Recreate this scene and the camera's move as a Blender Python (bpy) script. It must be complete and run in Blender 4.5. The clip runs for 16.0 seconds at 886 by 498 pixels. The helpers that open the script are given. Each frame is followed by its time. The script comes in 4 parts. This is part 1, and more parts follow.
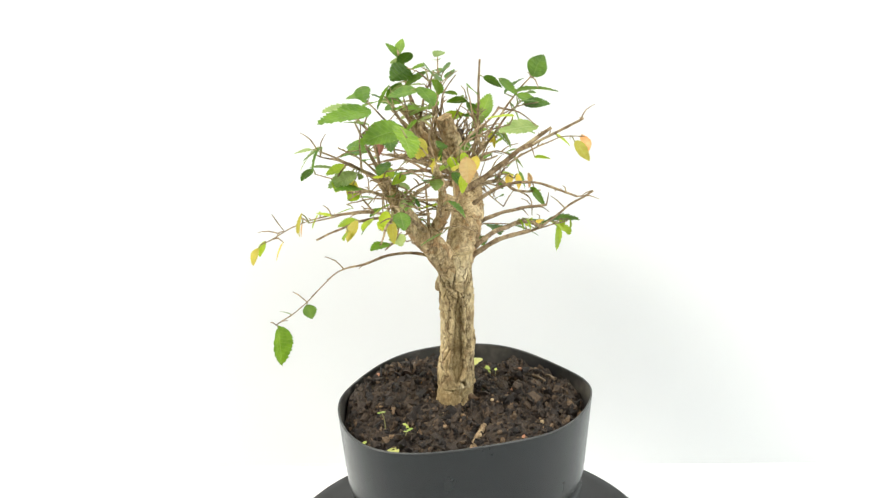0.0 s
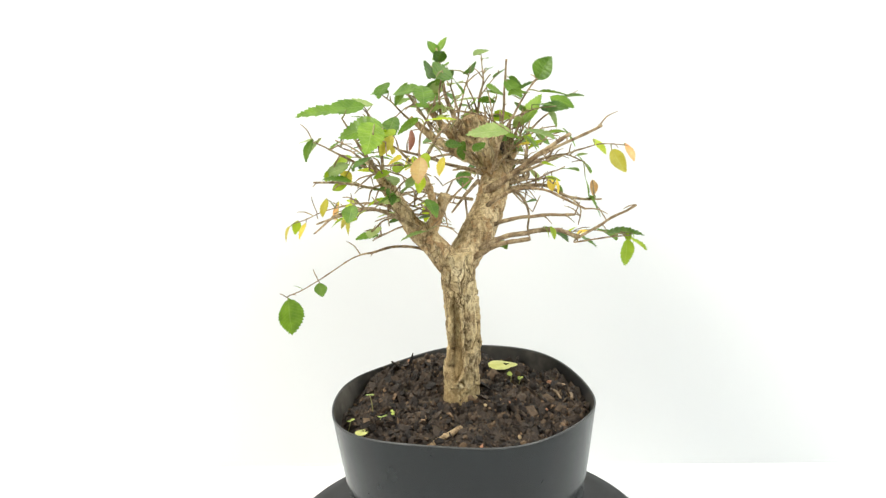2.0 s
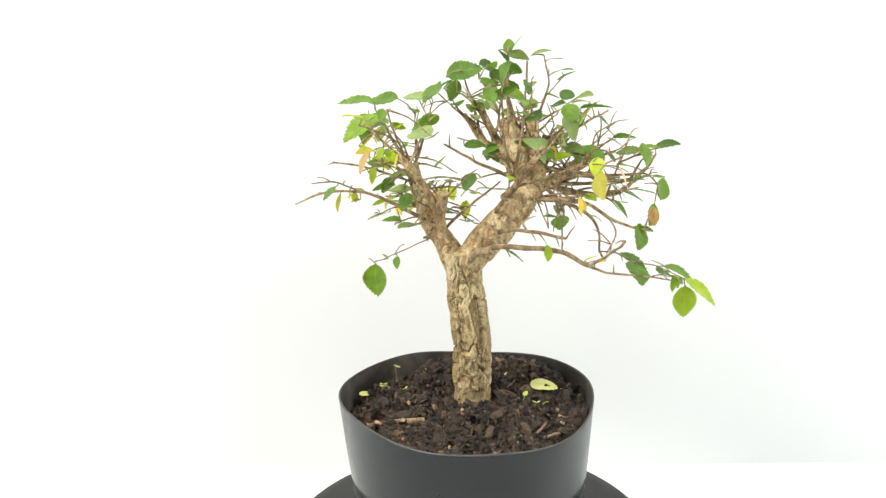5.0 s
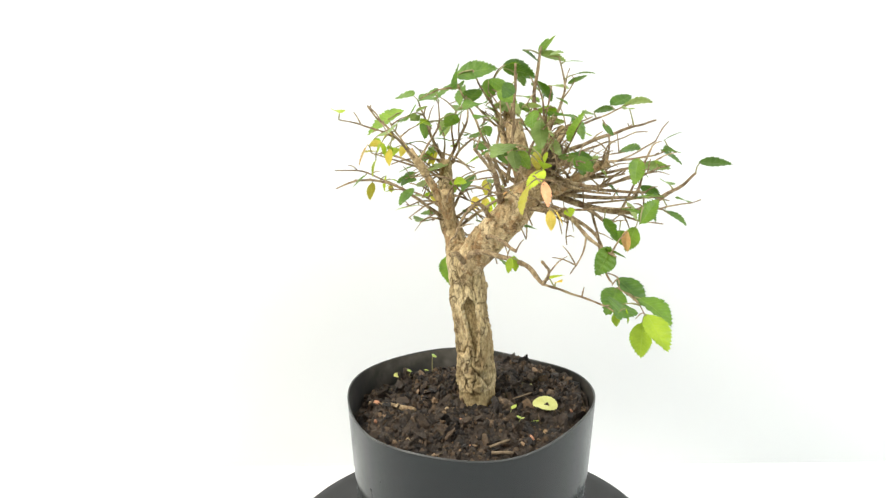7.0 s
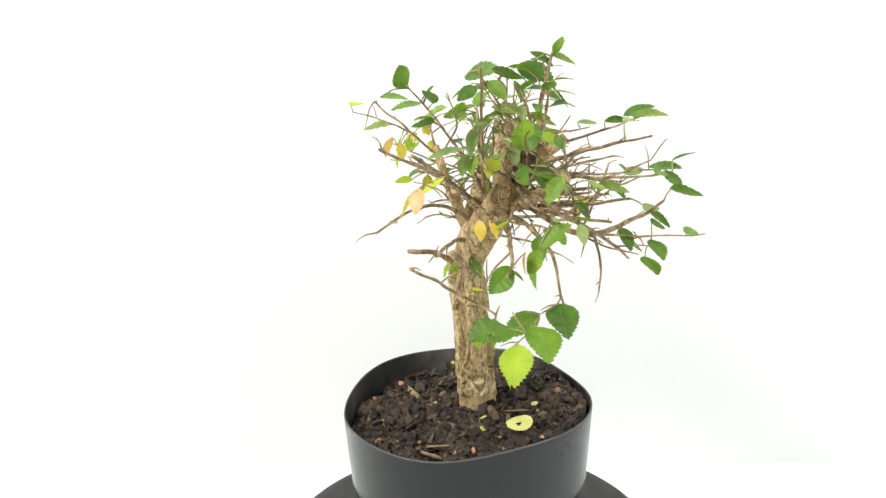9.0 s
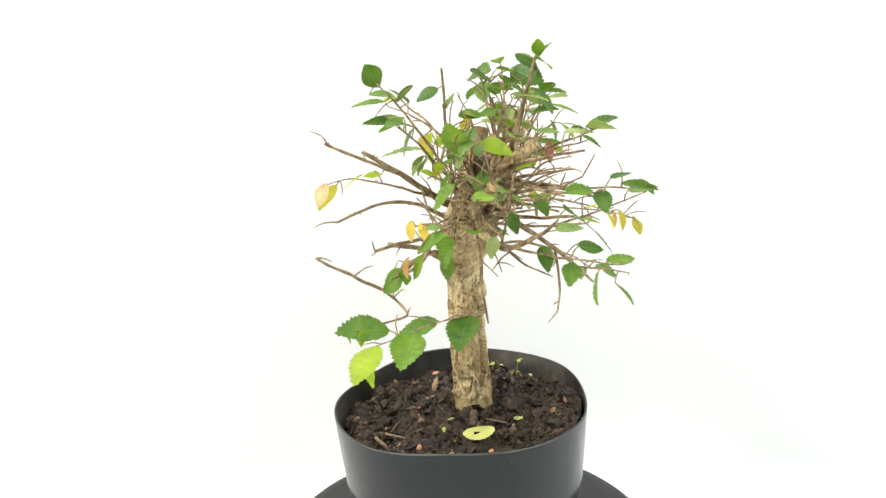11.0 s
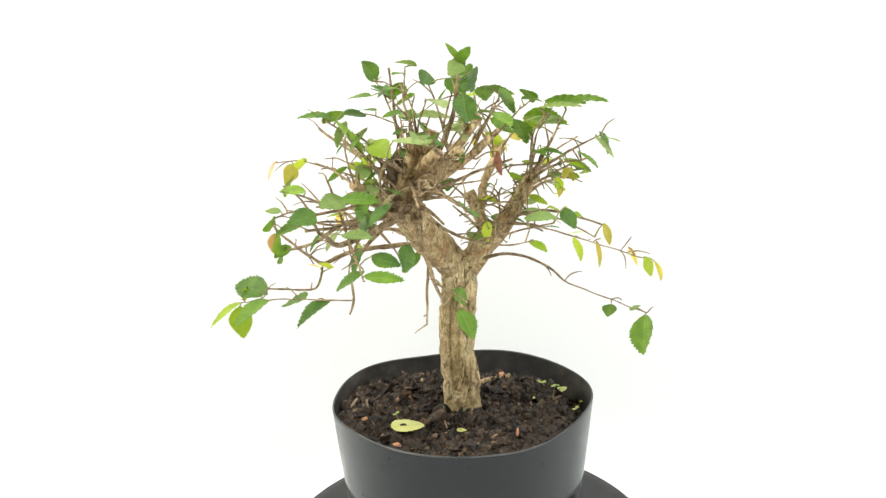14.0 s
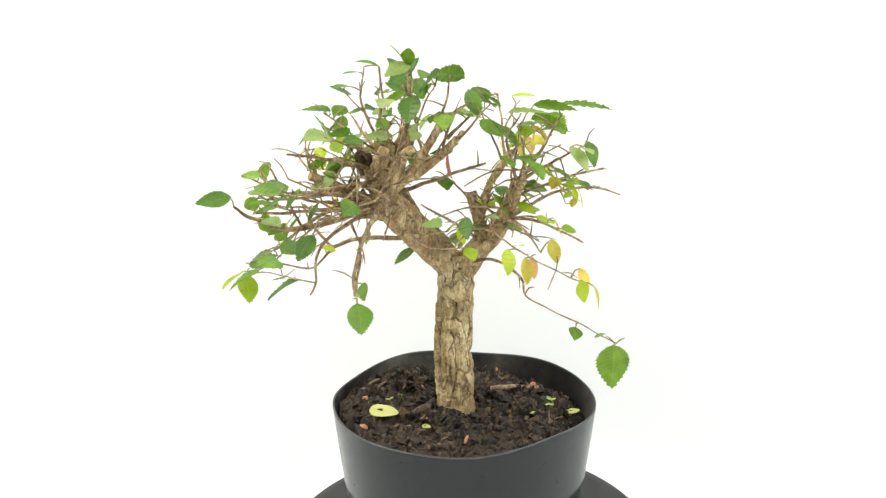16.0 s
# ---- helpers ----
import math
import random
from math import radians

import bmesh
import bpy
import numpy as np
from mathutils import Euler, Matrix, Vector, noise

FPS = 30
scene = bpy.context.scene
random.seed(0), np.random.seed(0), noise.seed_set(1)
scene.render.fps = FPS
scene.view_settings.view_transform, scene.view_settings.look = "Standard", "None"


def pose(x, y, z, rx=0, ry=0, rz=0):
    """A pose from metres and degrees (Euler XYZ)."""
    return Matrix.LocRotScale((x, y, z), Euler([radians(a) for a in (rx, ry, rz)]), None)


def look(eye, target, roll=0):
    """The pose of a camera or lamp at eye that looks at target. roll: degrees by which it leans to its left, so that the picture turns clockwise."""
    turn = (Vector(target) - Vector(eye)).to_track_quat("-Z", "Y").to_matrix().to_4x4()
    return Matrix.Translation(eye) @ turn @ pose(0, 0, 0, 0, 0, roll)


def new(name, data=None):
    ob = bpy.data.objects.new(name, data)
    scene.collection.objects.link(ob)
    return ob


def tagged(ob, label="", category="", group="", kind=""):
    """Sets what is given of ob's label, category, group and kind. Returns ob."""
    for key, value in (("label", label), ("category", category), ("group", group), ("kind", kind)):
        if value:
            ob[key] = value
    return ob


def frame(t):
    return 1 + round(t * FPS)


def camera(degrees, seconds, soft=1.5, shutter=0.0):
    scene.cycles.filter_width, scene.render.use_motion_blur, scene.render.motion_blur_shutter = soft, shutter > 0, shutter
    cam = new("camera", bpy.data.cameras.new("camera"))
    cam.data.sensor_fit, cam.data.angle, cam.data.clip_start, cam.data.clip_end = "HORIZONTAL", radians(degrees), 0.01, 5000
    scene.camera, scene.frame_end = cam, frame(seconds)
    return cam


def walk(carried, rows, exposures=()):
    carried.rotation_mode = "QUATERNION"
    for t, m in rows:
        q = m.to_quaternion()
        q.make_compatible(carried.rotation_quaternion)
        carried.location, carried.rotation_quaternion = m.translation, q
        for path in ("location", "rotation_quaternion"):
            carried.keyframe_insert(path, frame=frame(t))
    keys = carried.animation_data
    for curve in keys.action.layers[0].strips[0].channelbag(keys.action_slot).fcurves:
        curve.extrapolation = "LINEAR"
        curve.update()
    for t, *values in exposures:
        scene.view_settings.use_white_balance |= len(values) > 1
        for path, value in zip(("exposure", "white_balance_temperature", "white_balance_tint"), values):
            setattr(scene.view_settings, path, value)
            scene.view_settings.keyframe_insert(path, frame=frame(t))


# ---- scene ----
# Lengths below are in metres; plan points of the plant are in centimetres, seen from the turntable's axis,
# with heights above the table, as the plant stands at the start.
EYE = pose(0.0, -0.47, 0.3626, 74.908, 1.925, 0.551)
cam = camera(54.5, 16.0, soft=1.3)
walk(cam, [(0.0, EYE), (16.0, EYE)])

# turn of the turntable: seconds, degrees
TURN = [(0.0, 0.0), (0.5, -3.8), (1.0, -12.4), (1.5, -18.4), (2.0, -26.6), (2.5, -35.0), (3.0, -42.8), (3.5, -50.8),
        (4.0, -60.8), (4.2, -65.3), (4.6, -71.5), (5.0, -74.2), (5.4, -75.8), (5.8, -80.5), (6.3, -91.0), (6.5, -95.0), (7.0, -103.9), (7.5, -116.0),
        (8.0, -127.2), (8.5, -134.3), (9.0, -137.2), (9.5, -138.3), (10.0, -144.0), (10.6, -156.5), (11.3, -171.6), (11.5, -175.4), (12.0, -187.5), (12.5, -196.4),
        (13.0, -197.0), (13.5, -200.0), (14.0, -213.2), (14.5, -220.1), (15.0, -228.5), (15.5, -235.5), (16.0, -240.7)]

# ---- light ----
world = bpy.data.worlds.new("room_air")
scene.world = world
world.use_nodes = True
world.node_tree.nodes["Background"].inputs[0].default_value = (0.95, 0.98, 1.0, 1)
world.node_tree.nodes["Background"].inputs[1].default_value = 0.1


def area_lamp(name, eye, target, size, watts, colour):
    data = bpy.data.lights.new(name, "AREA")
    data.shape, data.size, data.energy, data.color = "SQUARE", size, watts, colour
    ob = new(name, data)
    ob.matrix_world = look(eye, target)
    return ob


area_lamp("softbox_lamp", (-1.25, -0.64, 1.66), (0, 0, 0.22), 0.7, 45, (1.0, 0.96, 0.885))
area_lamp("side_softbox_lamp", (1.15, -0.8, 1.35), (0, 0, 0.15), 0.85, 24, (0.97, 1.0, 0.995))
scene.view_settings.exposure = 0.0


# ---- materials ----
def material(name, rough=0.6, metal=0.0):
    m = bpy.data.materials.new(name)
    m.use_nodes = True
    b = m.node_tree.nodes["Principled BSDF"]
    b.inputs["Roughness"].default_value, b.inputs["Metallic"].default_value = rough, metal
    return m, m.node_tree.nodes, m.node_tree.links, b


def ramp(nodes, links, fac, stops):
    n = nodes.new("ShaderNodeValToRGB")
    while len(n.color_ramp.elements) < len(stops):
        n.color_ramp.elements.new(0.5)
    for e, (p, c) in zip(n.color_ramp.elements, stops):
        e.position, e.color = p, (*c, 1)
    links.new(fac, n.inputs[0])
    return n.outputs[0]


def noise_tex(nodes, links, scale, detail=4, rough=0.6, coord="Object", stretch=(1, 1, 1)):
    tc, mp, n = nodes.new("ShaderNodeTexCoord"), nodes.new("ShaderNodeMapping"), nodes.new("ShaderNodeTexNoise")
    mp.inputs["Scale"].default_value = stretch
    n.inputs["Scale"].default_value, n.inputs["Detail"].default_value, n.inputs["Roughness"].default_value = scale, detail, rough
    links.new(tc.outputs[coord], mp.inputs[0])
    links.new(mp.outputs[0], n.inputs["Vector"])
    return n.outputs[0]


def bump(nodes, links, b, height, strength, dist):
    n = nodes.new("ShaderNodeBump")
    n.inputs["Strength"].default_value, n.inputs["Distance"].default_value = strength, dist
    links.new(height, n.inputs["Height"])
    links.new(n.outputs[0], b.inputs["Normal"])


def mixed(nodes, links, fac, a, b, kind="MIX"):
    n = nodes.new("ShaderNodeMixRGB")
    n.blend_type = kind
    for sock, v in zip(n.inputs, (fac, a, b)):
        if isinstance(v, (int, float)):
            sock.default_value = v
        elif isinstance(v, tuple):
            sock.default_value = (*v, 1)
        else:
            links.new(v, sock)
    return n.outputs[0]


def math_node(nodes, links, op, *vals):
    n = nodes.new("ShaderNodeMath")
    n.operation = op
    for sock, v in zip(n.inputs, vals):
        if isinstance(v, (int, float)):
            sock.default_value = v
        else:
            links.new(v, sock)
    return n.outputs[0]


def plain(name, stops, scale, rough, bump_scale=None, bump_dist=0.0003, strength=0.4, stretch=(1, 1, 1)):
    m, nodes, links, b = material(name, rough)
    a = noise_tex(nodes, links, scale, stretch=stretch)
    links.new(ramp(nodes, links, a, stops), b.inputs["Base Color"])
    if bump_scale:
        bump(nodes, links, b, noise_tex(nodes, links, bump_scale, 6, 0.65, stretch=stretch), strength, bump_dist)
    return m


PAPER = plain("white_paper", [(0.3, (0.81, 0.827, 0.83)), (0.7, (0.826, 0.841, 0.844))], 3, 0.8, 260, 0.0002, 0.15)
WALL = plain("white_wall", [(0.3, (0.78, 0.79, 0.78)), (0.7, (0.82, 0.82, 0.81))], 2, 0.85, 120, 0.0005, 0.2)
DIM_WALL = plain("grey_wall", [(0.3, (0.3, 0.3, 0.3)), (0.7, (0.34, 0.34, 0.33))], 2, 0.85, 120, 0.0005, 0.2)
ROOM_FLOOR = plain("grey_floor", [(0.3, (0.33, 0.31, 0.29)), (0.7, (0.4, 0.38, 0.36))], 4, 0.6, 90, 0.0004, 0.2)
DISC = plain("black_matt_plastic", [(0.35, (0.016, 0.016, 0.017)), (0.7, (0.026, 0.026, 0.027))], 40, 0.5, 900, 0.00015, 0.3)


def pot_plastic():
    m, nodes, links, b = material("black_pot_plastic", 0.3)
    b.inputs["Specular IOR Level"].default_value = 0.4
    n = noise_tex(nodes, links, 26, 5, 0.6)
    links.new(ramp(nodes, links, n, [(0.3, (0.003, 0.0058, 0.007)), (0.6, (0.0048, 0.0085, 0.01)), (0.85, (0.014, 0.018, 0.0185))]), b.inputs["Base Color"])
    links.new(ramp(nodes, links, noise_tex(nodes, links, 60, 5, 0.7, stretch=(1, 1, 0.8)), [(0.3, (0.17,) * 3), (0.75, (0.3,) * 3)]), b.inputs["Roughness"])
    bump(nodes, links, b, noise_tex(nodes, links, 14, 2, 0.4), 0.18, 0.001)
    return m


def cracks(nodes, links, scale, stretch, wide):
    """0 in the cracks between bark plates, 1 on the plates; the plates' outlines are warped."""
    tc, mp, vor = nodes.new("ShaderNodeTexCoord"), nodes.new("ShaderNodeMapping"), nodes.new("ShaderNodeTexVoronoi")
    warp, add, shrink = nodes.new("ShaderNodeTexNoise"), nodes.new("ShaderNodeVectorMath"), nodes.new("ShaderNodeVectorMath")
    warp.inputs["Scale"].default_value, warp.inputs["Detail"].default_value = scale * 1.6, 5
    shrink.operation, shrink.inputs["Scale"].default_value = "SCALE", 1.1 / scale
    mp.inputs["Scale"].default_value = stretch
    vor.feature, vor.inputs["Scale"].default_value = "DISTANCE_TO_EDGE", scale
    links.new(tc.outputs["Object"], warp.inputs["Vector"])
    links.new(warp.outputs["Color"], shrink.inputs[0])
    links.new(tc.outputs["Object"], add.inputs[0])
    links.new(shrink.outputs[0], add.inputs[1])
    links.new(add.outputs[0], mp.inputs[0])
    links.new(mp.outputs[0], vor.inputs["Vector"])
    return ramp(nodes, links, vor.outputs["Distance"], [(0.0, (0, 0, 0)), (wide, (1, 1, 1))])


def bark(name, dark, mid, light, scale, flake, plate=None):
    m, nodes, links, b = material(name, 0.8)
    big = noise_tex(nodes, links, scale, 5, 0.65, stretch=(1, 1, 0.5))
    fine = noise_tex(nodes, links, scale * 6, 6, 0.7, stretch=(1, 1, 0.6))
    col = ramp(nodes, links, big, [(0.34, dark), (0.48, mid), (0.64, light)])
    patch = ramp(nodes, links, noise_tex(nodes, links, scale * 1.3, 3, 0.75), [(0.54, (0, 0, 0)), (0.6, (1, 1, 1))])
    col = mixed(nodes, links, math_node(nodes, links, "MULTIPLY", patch, 0.75), col, flake)
    grain = ramp(nodes, links, fine, [(0.36, (0.42, 0.37, 0.32)), (0.56, (1.08, 1.06, 1.03))])
    # pointiness browns crevices and lightens ridges: crack shade painted into the bark colour
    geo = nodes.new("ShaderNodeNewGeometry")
    pit_shade = ramp(nodes, links, geo.outputs["Pointiness"], [(0.42, (0.3, 0.25, 0.19)), (0.5, (1.0, 1.0, 1.0)), (0.58, (1.15, 1.14, 1.12))])
    col = mixed(nodes, links, 1.0, mixed(nodes, links, 0.68, col, grain, "MULTIPLY"), pit_shade, "MULTIPLY")
    height = fine
    if plate:
        *shape, depth = plate
        worn = ramp(nodes, links, noise_tex(nodes, links, scale * 0.9, 4, 0.7), [(0.42, (0, 0, 0)), (0.56, (depth,) * 3)])
        gap = math_node(nodes, links, "SUBTRACT", 1.0, math_node(nodes, links, "MULTIPLY", worn, math_node(nodes, links, "SUBTRACT", 1.0, cracks(nodes, links, *shape))))
        col = mixed(nodes, links, gap, mixed(nodes, links, 1.0, col, (0.3, 0.25, 0.2), "MULTIPLY"), col)
        height = math_node(nodes, links, "ADD", math_node(nodes, links, "MULTIPLY", fine, 0.6), gap)
    links.new(col, b.inputs["Base Color"])
    bump(nodes, links, b, height, 0.85, 0.0011)
    return m


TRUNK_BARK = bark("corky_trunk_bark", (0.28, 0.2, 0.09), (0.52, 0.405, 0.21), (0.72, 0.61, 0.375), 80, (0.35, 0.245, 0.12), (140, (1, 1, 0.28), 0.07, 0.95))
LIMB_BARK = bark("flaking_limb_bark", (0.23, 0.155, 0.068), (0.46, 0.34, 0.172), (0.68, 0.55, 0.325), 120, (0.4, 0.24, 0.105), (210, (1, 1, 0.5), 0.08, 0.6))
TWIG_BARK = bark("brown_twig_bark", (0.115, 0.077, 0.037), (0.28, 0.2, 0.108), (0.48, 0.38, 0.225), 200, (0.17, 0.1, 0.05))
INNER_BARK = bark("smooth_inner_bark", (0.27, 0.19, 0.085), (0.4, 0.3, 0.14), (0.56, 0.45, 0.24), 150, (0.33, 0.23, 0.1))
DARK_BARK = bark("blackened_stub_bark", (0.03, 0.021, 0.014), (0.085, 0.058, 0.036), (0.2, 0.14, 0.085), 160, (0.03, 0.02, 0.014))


def leaf_material(name, deep, base, vein, clear=0.4):
    m, nodes, links, b = material(name, 0.42)
    uv = nodes.new("ShaderNodeUVMap")
    sep = nodes.new("ShaderNodeSeparateXYZ")
    links.new(uv.outputs[0], sep.inputs[0])
    s, v = sep.outputs[0], math_node(nodes, links, "ABSOLUTE", sep.outputs[1])
    slant = math_node(nodes, links, "SUBTRACT", s, math_node(nodes, links, "MULTIPLY", v, 0.16))
    saw = math_node(nodes, links, "FRACT", math_node(nodes, links, "MULTIPLY", slant, 11.0))
    rib = math_node(nodes, links, "SUBTRACT", 1.0, math_node(nodes, links, "MULTIPLY", math_node(nodes, links, "ABSOLUTE", math_node(nodes, links, "SUBTRACT", saw, 0.5)), 7.0))
    mid = math_node(nodes, links, "SUBTRACT", 1.0, math_node(nodes, links, "MULTIPLY", v, 11.0))
    lines = math_node(nodes, links, "MAXIMUM", math_node(nodes, links, "MAXIMUM", math_node(nodes, links, "MULTIPLY", rib, 0.55), mid), 0.0)
    info = nodes.new("ShaderNodeObjectInfo")
    blotch = ramp(nodes, links, noise_tex(nodes, links, 130, 4, 0.6), [(0.35, deep), (0.68, base)])
    tone = ramp(nodes, links, info.outputs["Random"], [(0.0, (0.72, 0.8, 0.7)), (0.55, (1.0, 1.0, 1.0)), (1.0, (1.6, 1.4, 1.8))])
    col = mixed(nodes, links, 1.0, mixed(nodes, links, math_node(nodes, links, "MULTIPLY", lines, 0.26), blotch, vein), tone, "MULTIPLY")
    links.new(col, b.inputs["Base Color"])
    bump(nodes, links, b, lines, 0.5, 0.0004)
    tr = nodes.new("ShaderNodeBsdfTranslucent")
    links.new(mixed(nodes, links, 1.0, col, (1.15, 1.15, 0.6), "MULTIPLY"), tr.inputs[0])
    mix = nodes.new("ShaderNodeMixShader")
    mix.inputs[0].default_value = clear
    links.new(b.outputs[0], mix.inputs[1])
    links.new(tr.outputs[0], mix.inputs[2])
    links.new(mix.outputs[0], nodes["Material Output"].inputs[0])
    return m


LEAF = {
    "g": leaf_material("deep_green_leaf", (0.055, 0.135, 0.013), (0.12, 0.235, 0.025), (0.25, 0.35, 0.1), 0.32),
    "m": leaf_material("mid_green_leaf", (0.1, 0.208, 0.013), (0.18, 0.325, 0.026), (0.34, 0.45, 0.12), 0.36),
    "l": leaf_material("pale_green_leaf", (0.2, 0.3, 0.08), (0.3, 0.4, 0.13), (0.42, 0.5, 0.24), 0.34),
    "b": leaf_material("lime_leaf", (0.3, 0.43, 0.02), (0.42, 0.55, 0.035), (0.47, 0.57, 0.1), 0.42),
    "y": leaf_material("yellow_leaf", (0.55, 0.45, 0.06), (0.7, 0.6, 0.12), (0.74, 0.68, 0.28), 0.45),
    "o": leaf_material("orange_leaf", (0.74, 0.34, 0.16), (0.82, 0.54, 0.28), (0.8, 0.6, 0.36), 0.42),
    "f": leaf_material("fallen_yellow_leaf", (0.5, 0.47, 0.13), (0.66, 0.62, 0.22), (0.7, 0.66, 0.34), 0.0),
    "s": leaf_material("seedling_leaf", (0.2, 0.3, 0.03), (0.34, 0.42, 0.07), (0.4, 0.46, 0.12), 0.0),
    "r": leaf_material("dry_brown_leaf", (0.18, 0.07, 0.04), (0.32, 0.15, 0.09), (0.38, 0.22, 0.14), 0.2),
}
STALK = plain("green_brown_stalk", [(0.3, (0.2, 0.17, 0.07)), (0.7, (0.32, 0.32, 0.12))], 200, 0.6)


def soil_material():
    m, nodes, links, b = material("damp_bark_soil", 0.66)
    geo = nodes.new("ShaderNodeNewGeometry")
    isl = ramp(nodes, links, geo.outputs["Random Per Island"], [(0.0, (0.007, 0.0046, 0.003)), (0.45, (0.026, 0.0175, 0.011)), (0.8, (0.07, 0.047, 0.029)), (0.95, (0.12, 0.083, 0.051)), (1.0, (0.28, 0.19, 0.115))])
    n = ramp(nodes, links, noise_tex(nodes, links, 420, 6, 0.7), [(0.3, (0.42, 0.4, 0.36)), (0.7, (1.4, 1.3, 1.15))])
    links.new(mixed(nodes, links, 1.0, isl, n, "MULTIPLY"), b.inputs["Base Color"])
    bump(nodes, links, b, noise_tex(nodes, links, 600, 6, 0.7), 0.8, 0.0012)
    return m


LINING = plain("dusty_black_plastic", [(0.38, (0.014, 0.014, 0.014)), (0.52, (0.04, 0.037, 0.031)), (0.68, (0.13, 0.118, 0.098))], 26, 0.6, 300, 0.0003, 0.3)
# rim plastic, lighter than the pot's outer wall
RIM = plain("paler_rim_plastic", [(0.35, (0.03, 0.033, 0.034)), (0.7, (0.075, 0.075, 0.07))], 60, 0.45, 300, 0.0003, 0.3)
POT, SOIL = pot_plastic(), soil_material()
CHIP = plain("terracotta_chip", [(0.3, (0.38, 0.17, 0.09)), (0.7, (0.55, 0.28, 0.16))], 300, 0.85, 600)
ROOT = plain("dull_root", [(0.3, (0.11, 0.078, 0.045)), (0.7, (0.25, 0.18, 0.11))], 250, 0.85, 600)
PALE_CHIP = plain("pale_bark_chip", [(0.3, (0.3, 0.21, 0.11)), (0.7, (0.5, 0.38, 0.22))], 250, 0.85, 600)


# ---- building helpers ----
def part(name, bm, mat, parent=None, label="", smooth=True):
    me = bpy.data.meshes.new(name)
    if smooth:
        for fc in bm.faces:
            fc.smooth = len(fc.verts) < 5
    bm.to_mesh(me)
    bm.free()
    for mm in (mat if isinstance(mat, (list, tuple)) else [mat]):
        me.materials.append(mm)
    ob = new(name, me)
    if parent:
        ob.parent = parent
    if label:
        tagged(ob, label)
    return ob


def spline(pts, rad, step):
    """Points and radii along a smooth line through pts, about step apart."""
    P = [Vector(p) for p in pts]
    out = []
    for i in range(len(P) - 1):
        a, b = P[i], P[i + 1]
        ta = (b - (P[i - 1] if i else a)) * 0.5 if i else (b - a) * 0.7
        tb = ((P[i + 2] if i + 2 < len(P) else b) - a) * 0.5 if i + 2 < len(P) else (b - a) * 0.7
        n = max(2, int((b - a).length / step))
        for k in range(n):
            t = k / n
            h = (2 * t ** 3 - 3 * t * t + 1) * a + (t ** 3 - 2 * t * t + t) * ta + (3 * t * t - 2 * t ** 3) * b + (t ** 3 - t * t) * tb
            out.append((h, rad[i] + (rad[i + 1] - rad[i]) * t))
    out.append((P[-1], rad[-1]))
    return out


def sweep(bm, line, seg, rough, freq, shape=None, mat=0, cap=True):
    """A closed tube along line, its skin roughened."""
    rings, side = [], None
    for i, (p, r) in enumerate(line):
        q = line[min(i + 1, len(line) - 1)][0] - line[max(i - 1, 0)][0]
        q = q.normalized() if q.length > 1e-9 else Vector((0, 0, 1))
        if side is None:
            side = q.orthogonal().normalized()
        side = (side - q * side.dot(q)).normalized()
        up = q.cross(side)
        ring = []
        for k in range(seg):
            a = 2 * math.pi * k / seg
            d = side * math.cos(a) + up * math.sin(a)
            at = p + d * r
            e = rough * r * (noise.noise(at * freq) + 0.5 * noise.noise(at * freq * 2.7))
            if shape:
                e += shape(at, d)
            ring.append(bm.verts.new(at + d * e))
        rings.append(ring)
    for a, b in zip(rings, rings[1:]):
        for k in range(seg):
            fc = bm.faces.new((a[k], a[(k + 1) % seg], b[(k + 1) % seg], b[k]))
            fc.material_index = mat
    if cap:
        bm.faces.new(rings[-1]).material_index = mat
        bm.faces.new(list(reversed(rings[0]))).material_index = mat
    return rings


def box(bm, x0, y0, z0, x1, y1, z1, bev=0.0):
    r = bmesh.ops.create_cube(bm, size=1.0, matrix=Matrix.Translation(((x0 + x1) / 2, (y0 + y1) / 2, (z0 + z1) / 2)) @ Matrix.Diagonal((x1 - x0, y1 - y0, z1 - z0, 1)))
    if bev:
        bmesh.ops.bevel(bm, geom=list({e for v in r["verts"] for e in v.link_edges}), offset=bev, segments=2, affect="EDGES")


def slab(name, dims, mat, label, bev=0.0):
    bm = bmesh.new()
    box(bm, *dims, bev)
    return tagged(part(name, bm, mat, smooth=False), label, name.split("_")[0], kind="structure")


# ---- the place ----
BACK = 0.178
slab("backdrop", (-1.3, BACK, 0.0, 1.3, BACK + 0.02, 1.25), PAPER, "plain matt white backdrop standing behind the table")
bpy.data.objects["backdrop"].matrix_world = pose(0, 0, 0, 0, 0, -2.0)
slab("table", (-1.2, -0.9, -0.035, 1.2, BACK + 0.1, 0.0), PAPER, "white table top with a clean matt surface", 0.003)
slab("floor", (-2.2, -2.6, -0.8, 2.2, 1.2, -0.75), ROOM_FLOOR, "plain grey room floor")
slab("wall_west", (-2.3, -2.6, -0.75, -2.2, 1.2, 1.95), WALL, "plain white room wall")
slab("wall_east", (2.2, -2.6, -0.75, 2.3, 1.2, 1.95), WALL, "plain white room wall")
slab("wall_south", (-2.3, -2.7, -0.75, 2.3, -2.6, 1.95), DIM_WALL, "plain grey room wall")
slab("wall_north", (-2.3, 1.2, -0.75, 2.3, 1.3, 1.95), WALL, "plain white room wall")
slab("ceiling", (-2.3, -2.7, 1.95, 2.3, 1.3, 2.0), WALL, "plain white room ceiling")

MOVERS = []


